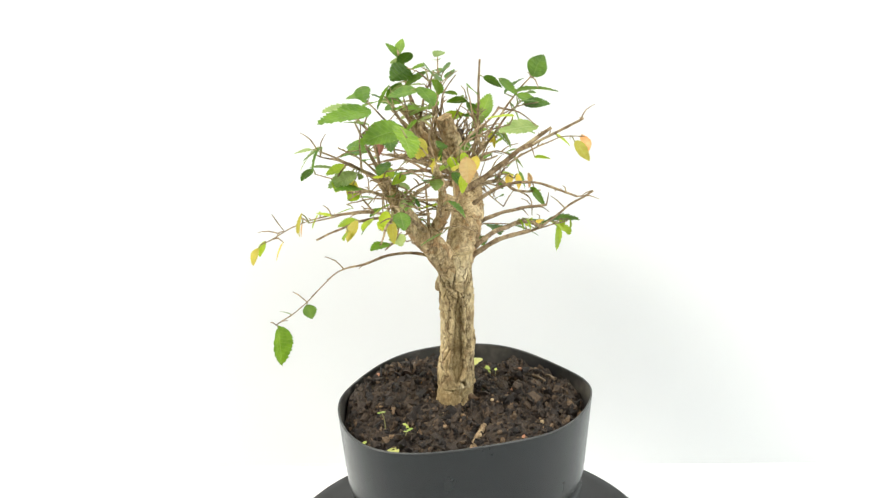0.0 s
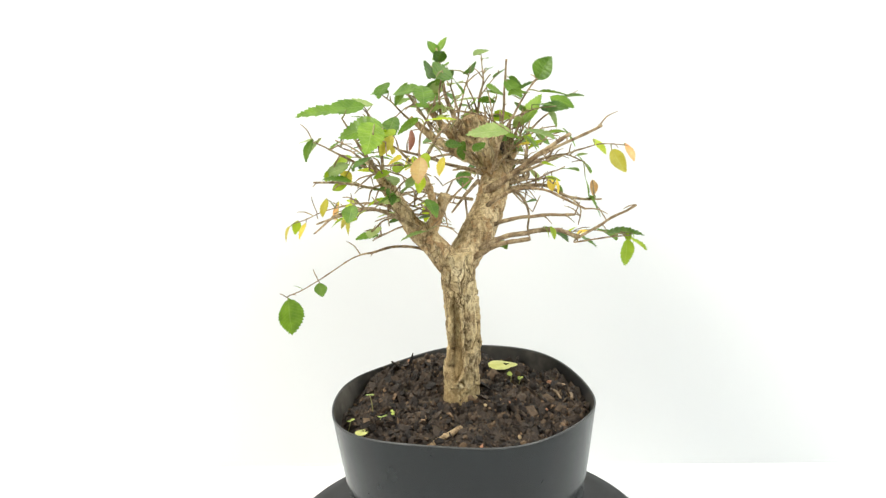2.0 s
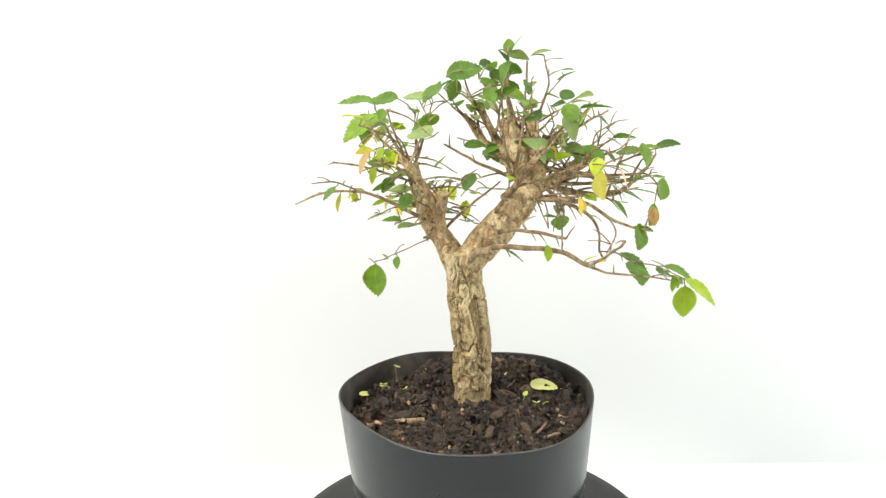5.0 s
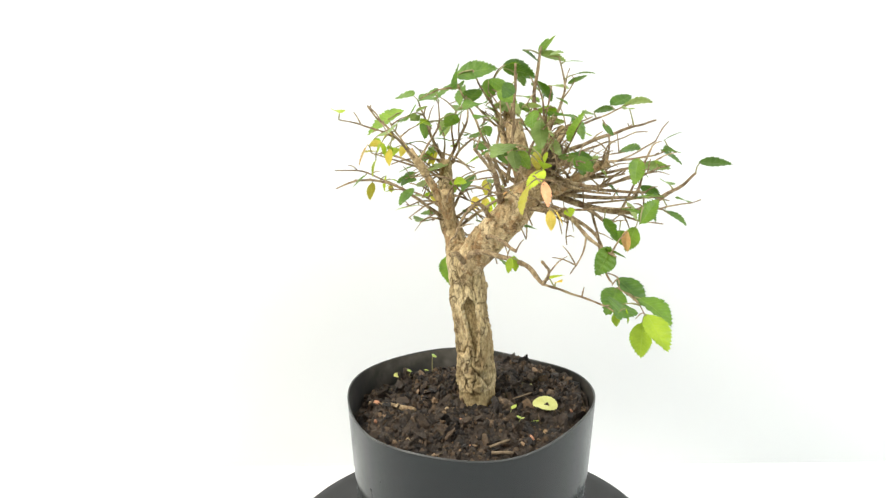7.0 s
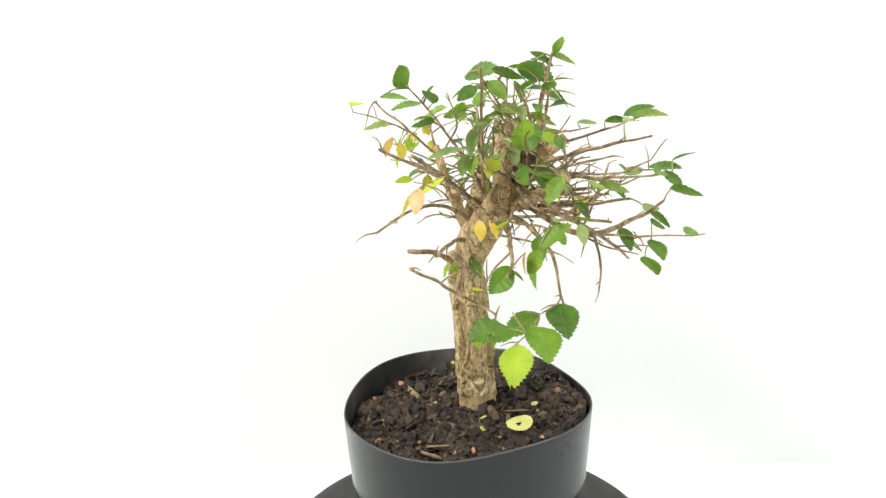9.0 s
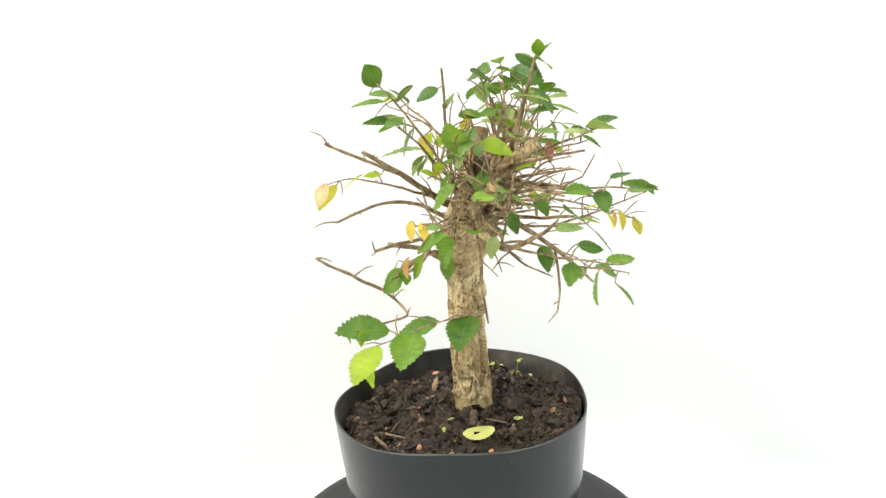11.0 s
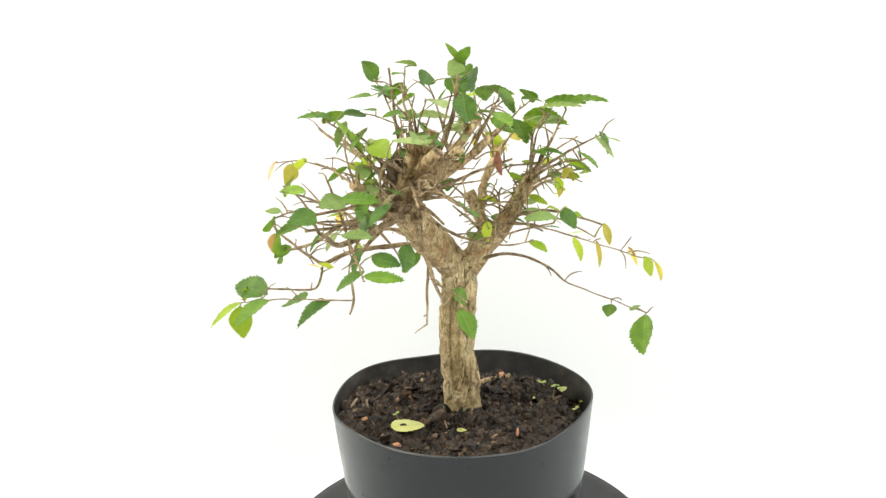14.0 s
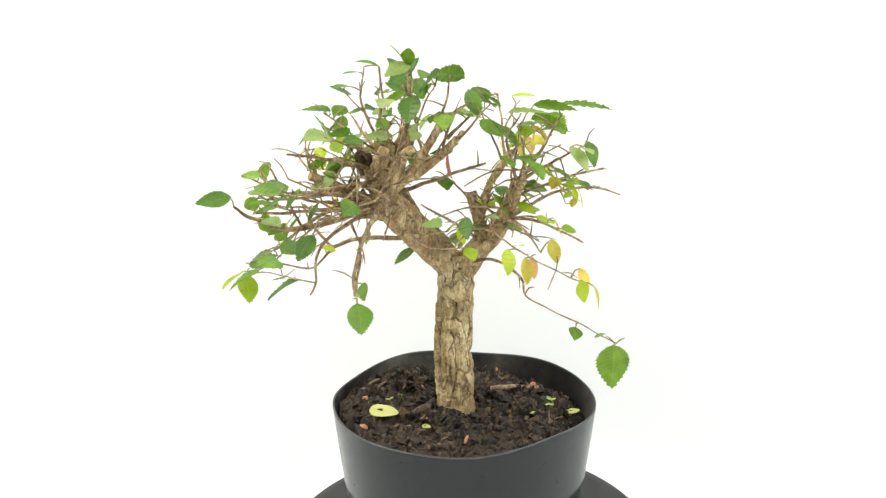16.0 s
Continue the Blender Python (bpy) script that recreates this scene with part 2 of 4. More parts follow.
def mover(ob, x=0.0, y=0.0, z=0.0, turn=0.0):
    """Notes a thing that rides on the turntable, with its place on it."""
    ob.matrix_world = pose(x, y, z, 0, 0, turn)
    MOVERS.append((ob, Matrix(ob.matrix_world)))
    return ob


def lathe(bm, profile, seg, warp=None):
    rings = []
    for r, z in profile:
        ring = []
        for k in range(seg):
            a = 2 * math.pi * k / seg
            p = Vector((r * math.cos(a), r * math.sin(a), z))
            ring.append(bm.verts.new(warp(p, a) if warp else p))
        rings.append(ring)
    for a, b in zip(rings, rings[1:]):
        for k in range(seg):
            bm.faces.new((a[k], a[(k + 1) % seg], b[(k + 1) % seg], b[k]))
    return rings


def build_turntable():
    top = new("turntable")
    tagged(top, "round black motorised turntable carrying the potted tree", "turntable")
    bm = bmesh.new()
    rings = lathe(bm, [(0.001, 0.05), (0.108, 0.05), (0.115, 0.0498), (0.1163, 0.0488), (0.1163, 0.041), (0.1158, 0.04), (0.001, 0.04)], 128)
    mover(part("platter", bm, DISC, top))
    bm = bmesh.new()
    lathe(bm, [(0.001, 0.039), (0.101, 0.039), (0.104, 0.036), (0.106, 0.004), (0.103, 0.0), (0.001, 0.0)], 96)
    part("turntable_base", bm, DISC, top)
    return top


WAVES = [(1, 0.01, 0.0), (2, -0.117, -0.016), (3, -0.028, -0.049), (4, 0.099, 0.02), (5, 0.04, -0.051), (6, 0.03, 0.018)]


def rim_height(a):
    return 0.01 * (14.56 - 5.0 + sum(c * math.cos(k * a) + s * math.sin(k * a) for k, c, s in WAVES))


def outline(a):
    """The pot's plan at the rim, in centimetres, where its side faces a: slightly squashed and off the axis."""
    k = ((0.0, 7.466, 0.0), (1, -0.033, 0.235), (2, 0.026, 0.278), (3, 0.218, -0.057))
    h = sum(c * math.cos(n * a) + s * math.sin(n * a) for n, c, s in k)
    g = sum(n * (s * math.cos(n * a) - c * math.sin(n * a)) for n, c, s in k)
    return h * math.cos(a) - g * math.sin(a), h * math.sin(a) + g * math.cos(a)


def build_pot():
    pot = tagged(new("plant_pot"), "soft black plastic pot with an uneven wavy rim", "plant pot")

    def warp(p, a):
        h = max(0.0, p.z / 0.0948)
        r = math.hypot(p.x, p.y)
        ox, oy = outline(a)
        m = min(1.0, h)
        fx, fy = (ox * m + (7.0 * math.cos(a) - 0.03) * (1 - m)) / 7.4, (oy * m + (7.0 * math.sin(a) + 0.23) * (1 - m)) / 7.4
        k = rim_height(math.atan2(oy, ox)) / 0.0948
        return Vector((fx * r, fy * r, p.z * (1 + (k - 1) * h * h)))

    bm = bmesh.new()
    prof = [(0.002, 0.0), (0.066, 0.0), (0.0695, 0.0015), (0.071, 0.006)]
    prof += [(0.071 + 0.003 * i / 20 - (0.0007 if i in (8, 9) else 0), 0.006 + 0.0888 * i / 20) for i in range(1, 21)]
    rings = lathe(bm, prof, 160, warp)
    part("pot_wall", bm, POT, pot, "smooth black outer wall with a faint moulded line")
    bm = bmesh.new()
    lathe(bm, [(0.074, 0.0948), (0.0739, 0.0954), (0.0731, 0.0954), (0.073, 0.0948)], 160, warp)
    part("rim", bm, RIM, pot, "thin wavy cut rim")
    bm = bmesh.new()
    lathe(bm, [(0.073 - 0.004 * i / 8, 0.0948 - 0.05 * i / 8) for i in range(9)], 160, warp)
    part("pot_lining", bm, LINING, pot, "dusty black inner wall")
    return pot


def soil_height(x, y):
    v = Vector((x, y, 0.0))
    r = math.hypot(x, y - 0.002)
    edge = min(1.0, r / 0.071)
    heap = 0.0048 * edge ** 2 * math.exp(-((math.atan2(y, x) % (2 * math.pi) - 2.6) / 0.75) ** 2)
    return 0.142 + heap + 0.085 * y - 0.009 * edge ** 6 - 0.008 * math.exp(-((x - 0.002) ** 2 + (y - 0.048) ** 2) / 0.0006) + 0.0042 * noise.noise(v * 34) + 0.0058 * noise.noise(v * 70 + Vector((3, 1, 7))) + 0.0026 * noise.noise(v * 190) + 0.0016 * noise.noise(v * 430)


def chunk(bm, at, size, rnd, flat=0.6):
    """A broken crumb of bark: a jittered little lump."""
    m = Matrix.Translation(at) @ Euler((rnd.uniform(-1.4, 1.4), rnd.uniform(-1.4, 1.4), rnd.uniform(0, 6.3))).to_matrix().to_4x4()
    sx, sy, sz = size, size * rnd.uniform(0.45, 0.95), size * flat * rnd.uniform(0.6, 1)
    rings = []
    for z, w in ((-0.5, 0.35), (-0.1, 1.0), (0.25, 0.85), (0.5, 0.25)):
        rings.append([bm.verts.new(m @ Vector((0.5 * math.cos(a) * w * sx * rnd.uniform(0.6, 1.25), 0.5 * math.sin(a) * w * sy * rnd.uniform(0.6, 1.25), (z + rnd.uniform(-0.16, 0.16)) * sz))) for a in (0.2, 1.4, 2.7, 3.9, 5.1)])
    bm.faces.new(rings[0][::-1])
    bm.faces.new(rings[3])
    for p, q in zip(rings, rings[1:]):
        for k in range(5):
            bm.faces.new((p[k], p[(k + 1) % 5], q[(k + 1) % 5], q[k]))


def build_soil():
    rnd = random.Random(5)
    bm = bmesh.new()
    rings = []
    for i in range(100):
        ring = []
        for k in range(230):
            ox, oy = outline(2 * math.pi * k / 230)
            f = 0.01 * 0.955 * (i + 0.3) / 99.3
            ring.append(bm.verts.new((ox * f, oy * f, soil_height(ox * f, oy * f) - 0.14)))
        rings.append(ring)
    for a, b in zip(rings, rings[1:]):
        for k in range(230):
            bm.faces.new((a[k], a[(k + 1) % 230], b[(k + 1) % 230], b[k]))
    for i in range(7600):
        r, a = 0.93 * math.sqrt(rnd.random()), rnd.uniform(0, 6.283)
        ox, oy = outline(a)
        x, y = 0.01 * r * ox, 0.01 * r * oy
        s = rnd.choice((0.0008, 0.001, 0.0012, 0.0015, 0.0018, 0.0022, 0.003, 0.0042)) * rnd.uniform(0.8, 1.3)
        if math.hypot(x - 0.0045, y - 0.0495) < 0.0105:
            s = min(s, 0.0014)
        kind = rnd.random() if s > 0.0014 else 1.0
        flat, lift = rnd.choice((0.3, 0.6, 0.85)), rnd.uniform(-0.2, 0.3)
        if kind < 0.14:
            s, flat = s * 2.1, 0.2
        elif kind < 0.19 and r < 0.86:
            s, flat, lift = rnd.uniform(0.005, 0.0095), rnd.choice((0.16, 0.22, 0.5)), rnd.uniform(-0.12, 0.1)
        chunk(bm, (x, y, soil_height(x, y) - 0.14 + s * lift), s, rnd, flat)
    ob = part("soil", bm, SOIL, smooth=False)
    return tagged(ob, "dark damp potting soil of broken bark crumbs", "soil", kind="stuff")


build_turntable()
mover(build_pot(), z=0.05)
mover(build_soil(), z=0.14)

# ---- the tree ----
BASE = Vector((-0.2, 0.55, 14.0))
tree = tagged(new("bonsai_tree"), "bonsai elm with corky trunk, pruned twigs and sparse leaves", "bonsai tree")
SKELETON = []


def cm(p):
    return (Vector(p) - BASE) * 0.01


HOLLOWS = ((-1.47, 15.3, 21.2, 0.46, 0.14), (0.22, 17.4, 21.0, 0.14, 0.5), (1.86, 15.6, 21.4, 0.3, 0.5))


def furrows(at, d, amount=1.0):
    """Corky plates parted by cracks, and long hollows where plates have come away."""
    p = at * 100
    w = Vector((noise.noise(p * 1.3), noise.noise(p * 1.3 + Vector((5, 5, 5))), noise.noise(p * 0.9 + Vector((1, 8, 2))))) * 0.15
    dist, pts = noise.voronoi(Vector((p.x * 0.9, p.y * 0.9, p.z * 0.27)) + w)
    e = 0.0007 * noise.cell(pts[0] * 7.3) - 0.0015 * max(0.0, 1 - (dist[1] - dist[0]) / 0.06) * amount
    dist, pts = noise.voronoi(Vector((p.x * 1.5, p.y * 1.5, p.z * 0.75)) + w * 1.5 + Vector((4, 2, 9)))
    e += (0.0003 * noise.cell(pts[0] * 5.1) - 0.0006 * max(0.0, 1 - (dist[1] - dist[0]) / 0.045)) * amount
    e += 0.0002 * noise.noise(Vector((p.x * 6, p.y * 6, p.z * 2.5))) + 0.00012 * noise.noise(p * 14)
    return e


def hollow_edge(at, d):
    """How far inside a hollow of the trunk: above 0 within, down to -1 outside."""
    a, h = math.atan2(d.y, d.x), at.z * 100 + BASE.z
    best = -1.0
    for mid, lo, hi, wide_low, wide_high in HOLLOWS:
        t = (h - lo) / (hi - lo)
        if 0 < t < 1:
            off = abs((a - mid + math.pi) % (2 * math.pi) - math.pi) + 0.08 * noise.noise(at * 300)
            best = max(best, (wide_low + (wide_high - wide_low) * t) * min(1, 6 * t, 6 * (1 - t)) - off)
    return best


def trunk_skin(at, d):
    e = furrows(at, d)
    inside = hollow_edge(at, d)
    foot = at.z * 100 + BASE.z + 0.5 * noise.noise(at * 180)
    if inside > 0:
        return -0.0026 + 0.2 * e
    if foot < 15.1:
        return 0.3 * e - 0.0004
    return e + (0.0008 if inside > -0.16 else 0.0)


def limb_skin(at, d):
    return 0.75 * furrows(at * 1.4, d, 0.8)


def spurs(bm, line):
    """Short bare spurs and buds along a twig."""
    rnd = random.Random(int(line[0][0].x * 997 + line[-1][0].z * 71))
    span = (line[-1][0] - line[0][0]).length
    for k in range(int(span * 0.5) + 1):
        i = rnd.randrange(len(line) // 4, len(line))
        p, r = line[i]
        way = (line[-1][0] - line[0][0]).normalized() * 0.5 + Vector((rnd.uniform(-1, 1), rnd.uniform(-1, 1), rnd.uniform(-0.5, 1)))
        size = rnd.choice((0.2, 0.3, 0.5, 0.8, 1.3))
        way = way.normalized() * size
        sweep(bm, [(cm(q), w * 0.01) for q, w in spline([p, p + way * 0.5 + Vector((rnd.uniform(-0.1, 0.1) * size, 0, 0.1 * size)), p + way], [min(r, 0.05), 0.035, 0.02], 0.3)], 5, 0.2, 300)


def branch(name, pts, rad, label="", seg=None, mat=None, thick=False, parent=None):
    """A woody part through plan points, and its points for leaf stalks."""
    rad = rad if thick else [max(0.03, r * (0.52 if max(rad) < 0.22 else 0.56)) for r in rad]
    r0 = max(rad)
    seg = seg or (36 if r0 > 0.6 else 14 if r0 > 0.25 else 8)
    step = 0.06 if thick else (0.16 if r0 > 0.25 else 0.25)
    line = spline(pts, rad, step)
    bm = bmesh.new()
    crook = [(p, r) for p, r in line]
    if not thick:
        crook = [(p + Vector((noise.noise(p * 0.9), noise.noise(p * 0.9 + Vector((7, 0, 0))), noise.noise(p * 0.9 + Vector((0, 9, 0))))) * 0.08 * min(1, k / 4), r * (1 + 0.25 * max(0, noise.noise(p * 2.3)))) for k, (p, r) in enumerate(line)]
    sweep(bm, [(cm(p), r * 0.01) for p, r in crook], seg, 0.07 if thick else 0.22, 130 if thick else 300, (trunk_skin if name == "trunk" else limb_skin) if thick else None)
    if not thick:
        spurs(bm, crook)
    if name == "trunk":
        axis = [cm(p) for p, r in line]
        for fc in bm.faces:
            at = fc.calc_center_median()
            p = min(axis, key=lambda q: abs(q.z - at.z))
            if hollow_edge(at, (at - p).normalized()) > 0 or at.z * 100 + BASE.z < 15.1:
                fc.material_index = 1
        mat = [mat, INNER_BARK]
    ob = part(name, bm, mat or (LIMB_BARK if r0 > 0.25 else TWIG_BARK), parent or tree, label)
    SKELETON.extend((p, ob) for p, r in crook)
    return ob


branch("trunk", [(-0.45, 0.8, 13.6), (-0.42, 0.76, 14.6), (-0.28, 0.74, 18.0), (-0.2, 0.4, 21.4), (-0.15, 0.25, 23.4)], [1.3, 1.1, 1.01, 1.0, 0.95], "upright corky trunk with a long hollow", seg=120, mat=TRUNK_BARK, thick=True)
branch("pruning_scar", [(-0.75, 0.62, 21.35), (-1.13, 0.78, 21.4), (-1.24, 0.83, 21.42)], [0.5, 0.5, 0.4], "round healed pruning scar on the trunk", seg=40, mat=TRUNK_BARK, thick=True)
# heavy limb to the back
branch("limb", [(-0.1, 0.4, 22.6), (0.45, 1.9, 24.4), (0.65, 3.5, 26.2), (0.2, 4.5, 27.8), (-0.4, 5.1, 29.0)], [0.9, 0.95, 0.88, 0.74, 0.55], "thick leaning limb with flaking bark", seg=48, thick=True)
branch("limb", [(0.4, 4.1, 26.9), (0.0, 3.6, 28.8), (-0.6, 3.1, 30.7)], [0.6, 0.48, 0.42], "thick pruned stub limb", thick=True, seg=32)
branch("limb", [(0.2, 4.4, 27.6), (-0.4, 4.7, 29.2), (-0.9, 4.8, 30.5)], [0.5, 0.42, 0.36], "pruned stub limb", thick=True, seg=28)
branch("limb", [(0.3, 4.5, 27.9), (0.15, 5.2, 28.7), (0.1, 5.5, 29.6)], [0.5, 0.48, 0.36], "short blackened dead stub", mat=DARK_BARK, thick=True, seg=28)
branch("limb", [(0.1, 3.7, 27.4), (-1.5, 2.9, 29.3), (-3.0, 2.3, 31.4)], [0.32, 0.22, 0.16], thick=True, seg=20)
branch("limb", [(-0.1, 3.6, 27.7), (-2.2, 2.4, 29.2), (-3.7, 1.6, 30.7)], [0.28, 0.2, 0.15], thick=True, seg=20)
branch("branch", [(-1.5, -0.6, 24.2), (-1.7, 1.2, 25.6), (-1.8, 3.2, 26.9)], [0.2, 0.14, 0.08])
branch("branch", [(0.1, 3.7, 27.2), (-1.8, 1.6, 28.2), (-3.8, 0.4, 29.0)], [0.22, 0.15, 0.1])
branch("branch", [(-1.2, -0.7, 24.6), (-0.2, -0.6, 26.4), (0.9, 0.2, 27.6)], [0.18, 0.12, 0.07])
branch("limb", [(0.6, 3.8, 26.4), (0.45, 5.8, 27.3), (0.4, 8.3, 28.7)], [0.44, 0.3, 0.24], "pruned stub limb", thick=True, seg=24)
branch("limb", [(-0.2, 4.7, 28.2), (-1.8, 4.6, 29.1), (-3.1, 4.2, 30.0)], [0.42, 0.32, 0.22], "pruned stub limb", thick=True, seg=24)
# limb to the other side
branch("limb", [(-0.4, 0.1, 22.5), (-1.4, -0.55, 23.9), (-2.2, -1.1, 24.9), (-3.05, -1.4, 26.3), (-3.9, -1.6, 27.9)], [0.8, 0.64, 0.52, 0.42, 0.36], "forking limb with flaking bark", seg=40, thick=True)
branch("limb", [(-1.6, -0.7, 24.2), (-0.9, -0.8, 25.6), (-0.35, -0.7, 26.8)], [0.42, 0.34, 0.28], "pruned stub limb", thick=True, seg=24)
branch("limb", [(-0.95, -0.8, 25.4), (-0.8, -1.8, 27.4), (-1.2, -3.0, 29.0)], [0.3, 0.22, 0.17], thick=True, seg=20)

# low twig with the hanging leaf
branch("branch", [(-0.8, 0.2, 23.0), (-3.2, -0.5, 23.6), (-5.3, -0.7, 23.05), (-6.8, -0.1, 22.5), (-8.6, -2.1, 21.2), (-10.0, -3.1, 20.4)], [0.2, 0.15, 0.13, 0.075, 0.045, 0.035], "long drooping twig")
branch("branch", [(0.5, 0.7, 23.0), (1.7, 1.4, 23.9), (3.9, 4.2, 24.0), (5.3, 5.6, 23.4)], [0.35, 0.26, 0.22, 0.2], "low drooping branch")
branch("branch", [(5.3, 5.6, 23.4), (7.0, 6.1, 24.5), (8.5, 6.0, 25.5)], [0.16, 0.14, 0.13], "pruned twig")
branch("branch", [(5.3, 5.5, 23.4), (4.5, 7.2, 22.6), (6.0, 8.5, 22.7), (7.3, 9.3, 22.8)], [0.13, 0.11, 0.08, 0.05])
branch("branch", [(0.6, 1.6, 24.4), (2.6, 2.6, 25.0), (5.4, 4.2, 25.1)], [0.26, 0.18, 0.13], "pruned twig")
branch("branch", [(0.5, 4.0, 26.4), (0.7, 6.4, 25.8), (1.0, 8.0, 24.4), (0.9, 8.25, 22.8), (0.9, 8.65, 22.2)], [0.28, 0.2, 0.14, 0.1, 0.08], "drooping twig")
branch("branch", [(0.9, 8.25, 22.8), (1.9, 8.9, 22.85), (3.6, 9.2, 22.75), (4.8, 10.0, 22.75), (6.5, 10.5, 22.45)], [0.08, 0.07, 0.06, 0.05, 0.04])
branch("branch", [(-0.3, 3.8, 26.6), (-1.6, 6.0, 26.2), (-3.6, 7.8, 24.6), (-4.6, 8.3, 23.6)], [0.32, 0.24, 0.17, 0.1])
branch("branch", [(-3.0, 7.2, 25.1), (-3.1, 7.6, 23.4), (-3.0, 7.6, 22.0)], [0.14, 0.12, 0.08], "pruned twig")
branch("branch", [(-3.9, 7.9, 24.3), (-5.2, 8.5, 24.2), (-6.2, 8.8, 24.0)], [0.1, 0.07, 0.05])
# fan to the back
branch("branch", [(-0.3, 4.2, 27.2), (0.1, 7.0, 26.3), (0.4, 9.4, 26.0), (-0.4, 11.4, 26.9), (-1.0, 12.8, 27.9)], [0.42, 0.3, 0.24, 0.17, 0.1])
branch("branch", [(0.4, 9.0, 26.1), (-1.6, 10.8, 25.8), (-3.8, 13.0, 25.8)], [0.15, 0.1, 0.05])
branch("branch", [(0.3, 8.2, 26.1), (-0.4, 9.8, 25.4), (-1.4, 11.2, 25.0)], [0.13, 0.09, 0.05])
branch("branch", [(0.2, 6.2, 26.9), (-0.1, 8.2, 27.4), (-0.3, 10.1, 28.0)], [0.16, 0.13, 0.1])
branch("branch", [(-1.0, 4.8, 28.2), (-1.6, 7.6, 28.3), (-2.8, 10.0, 28.4), (-3.7, 11.4, 28.7)], [0.2, 0.14, 0.1, 0.06])
branch("branch", [(-2.0, 8.6, 28.3), (-2.6, 9.8, 28.8), (-3.0, 10.6, 29.3)], [0.1, 0.08, 0.07])
branch("branch", [(0.3, 9.0, 26.1), (0.2, 9.8, 27.8), (0.2, 10.5, 29.5)], [0.12, 0.1, 0.09], "pruned upright twig")
branch("branch", [(-2.2, 4.5, 29.3), (-3.4, 6.6, 30.2), (-4.4, 9.2, 31.2)], [0.17, 0.12, 0.06])
branch("branch", [(-1.6, 4.8, 28.3), (-4.2, 6.8, 28.0), (-6.2, 8.8, 28.2)], [0.16, 0.11, 0.06])
branch("branch", [(-0.5, 3.0, 25.8), (-2.8, 4.2, 25.6), (-5.4, 4.8, 25.6), (-6.6, 3.4, 25.6)], [0.2, 0.14, 0.09, 0.06])
branch("branch", [(-4.2, 4.5, 25.6), (-6.4, 5.3, 26.4), (-8.7, 5.4, 27.2)], [0.12, 0.09, 0.05])
branch("branch", [(0.4, 3.6, 26.2), (2.6, 6.4, 26.2), (4.0, 7.9, 25.2), (5.5, 9.1, 25.0)], [0.3, 0.2, 0.15, 0.08])
branch("branch", [(3.6, 7.5, 25.5), (4.7, 7.4, 24.8), (4.8, 6.8, 23.8)], [0.1, 0.08, 0.06])
branch("branch", [(1.6, 5.2, 26.3), (2.4, 8.0, 26.6), (2.9, 9.6, 26.8)], [0.14, 0.1, 0.06])
branch("branch", [(0.2, 7.2, 26.4), (1.2, 9.0, 26.8), (2.0, 10.4, 27.1)], [0.12, 0.09, 0.06])
rnd_fan = random.Random(31)
for k in range(14):
    az, rise, reach = radians(62 + 7.5 * k + rnd_fan.uniform(-4, 4)), rnd_fan.uniform(-0.16, 0.3), rnd_fan.uniform(3.0, 6.6)
    root = Vector((0.1 + 0.5 * math.cos(az), 4.3 + 0.6 * math.sin(az), rnd_fan.uniform(26.5, 28.6)))
    way = Vector((math.cos(az), math.sin(az), rise)) * reach
    branch("branch", [root, root + way * 0.5 + Vector((0, 0, rnd_fan.uniform(-0.3, 0.3))), root + way], [rnd_fan.uniform(0.2, 0.3), 0.16, rnd_fan.uniform(0.07, 0.14)])
branch("branch", [(0.6, 0.5, 22.9), (2.2, 0.5, 23.9), (4.1, 0.6, 24.4)], [0.3, 0.24, 0.2], "short dark pruned stub twig")
branch("branch", [(-0.4, 4.6, 28.4), (-1.7, 5.2, 29.4), (-2.6, 5.6, 30.0)], [0.62, 0.6, 0.5], "stubby pruned knuckle of the limb")
# fan to the first side
branch("branch", [(0.5, 2.6, 26.4), (2.2, 2.8, 27.5), (3.9, 2.9, 28.8), (5.6, 2.9, 29.9)], [0.38, 0.29, 0.22, 0.17], "pruned branch")
branch("branch", [(3.7, 2.9, 28.6), (5.2, 2.8, 29.3), (7.4, 2.75, 30.4)], [0.18, 0.15, 0.13], "pruned twig")
branch("branch", [(0.9, 3.0, 27.6), (1.3, 3.4, 30.0), (1.55, 3.65, 33.9)], [0.2, 0.15, 0.11], "straight pruned upright twig")
branch("branch", [(1.8, 2.8, 27.2), (4.4, 4.4, 28.3), (6.5, 5.3, 29.0), (8.0, 6.0, 28.9)], [0.16, 0.1, 0.06, 0.04])
branch("branch", [(0.5, 2.0, 25.4), (2.5, 1.9, 26.7), (4.5, 1.7, 26.9), (6.9, 1.5, 26.1)], [0.26, 0.18, 0.14, 0.1])
branch("branch", [(0.8, 2.9, 27.4), (1.8, 2.2, 29.6), (3.3, 1.6, 31.8), (4.4, 1.3, 33.1)], [0.2, 0.14, 0.1, 0.05])
branch("branch", [(0.8, 3.4, 27.6), (2.6, 4.6, 29.8), (4.3, 5.9, 31.4)], [0.18, 0.12, 0.06])
branch("branch", [(2.6, 2.0, 30.8), (3.6, 2.4, 31.2), (4.8, 2.8, 31.4)], [0.07, 0.06, 0.04])
branch("branch", [(0.2, 5.4, 27.4), (1.0, 6.2, 29.4), (1.8, 6.8, 30.6)], [0.12, 0.09, 0.05])
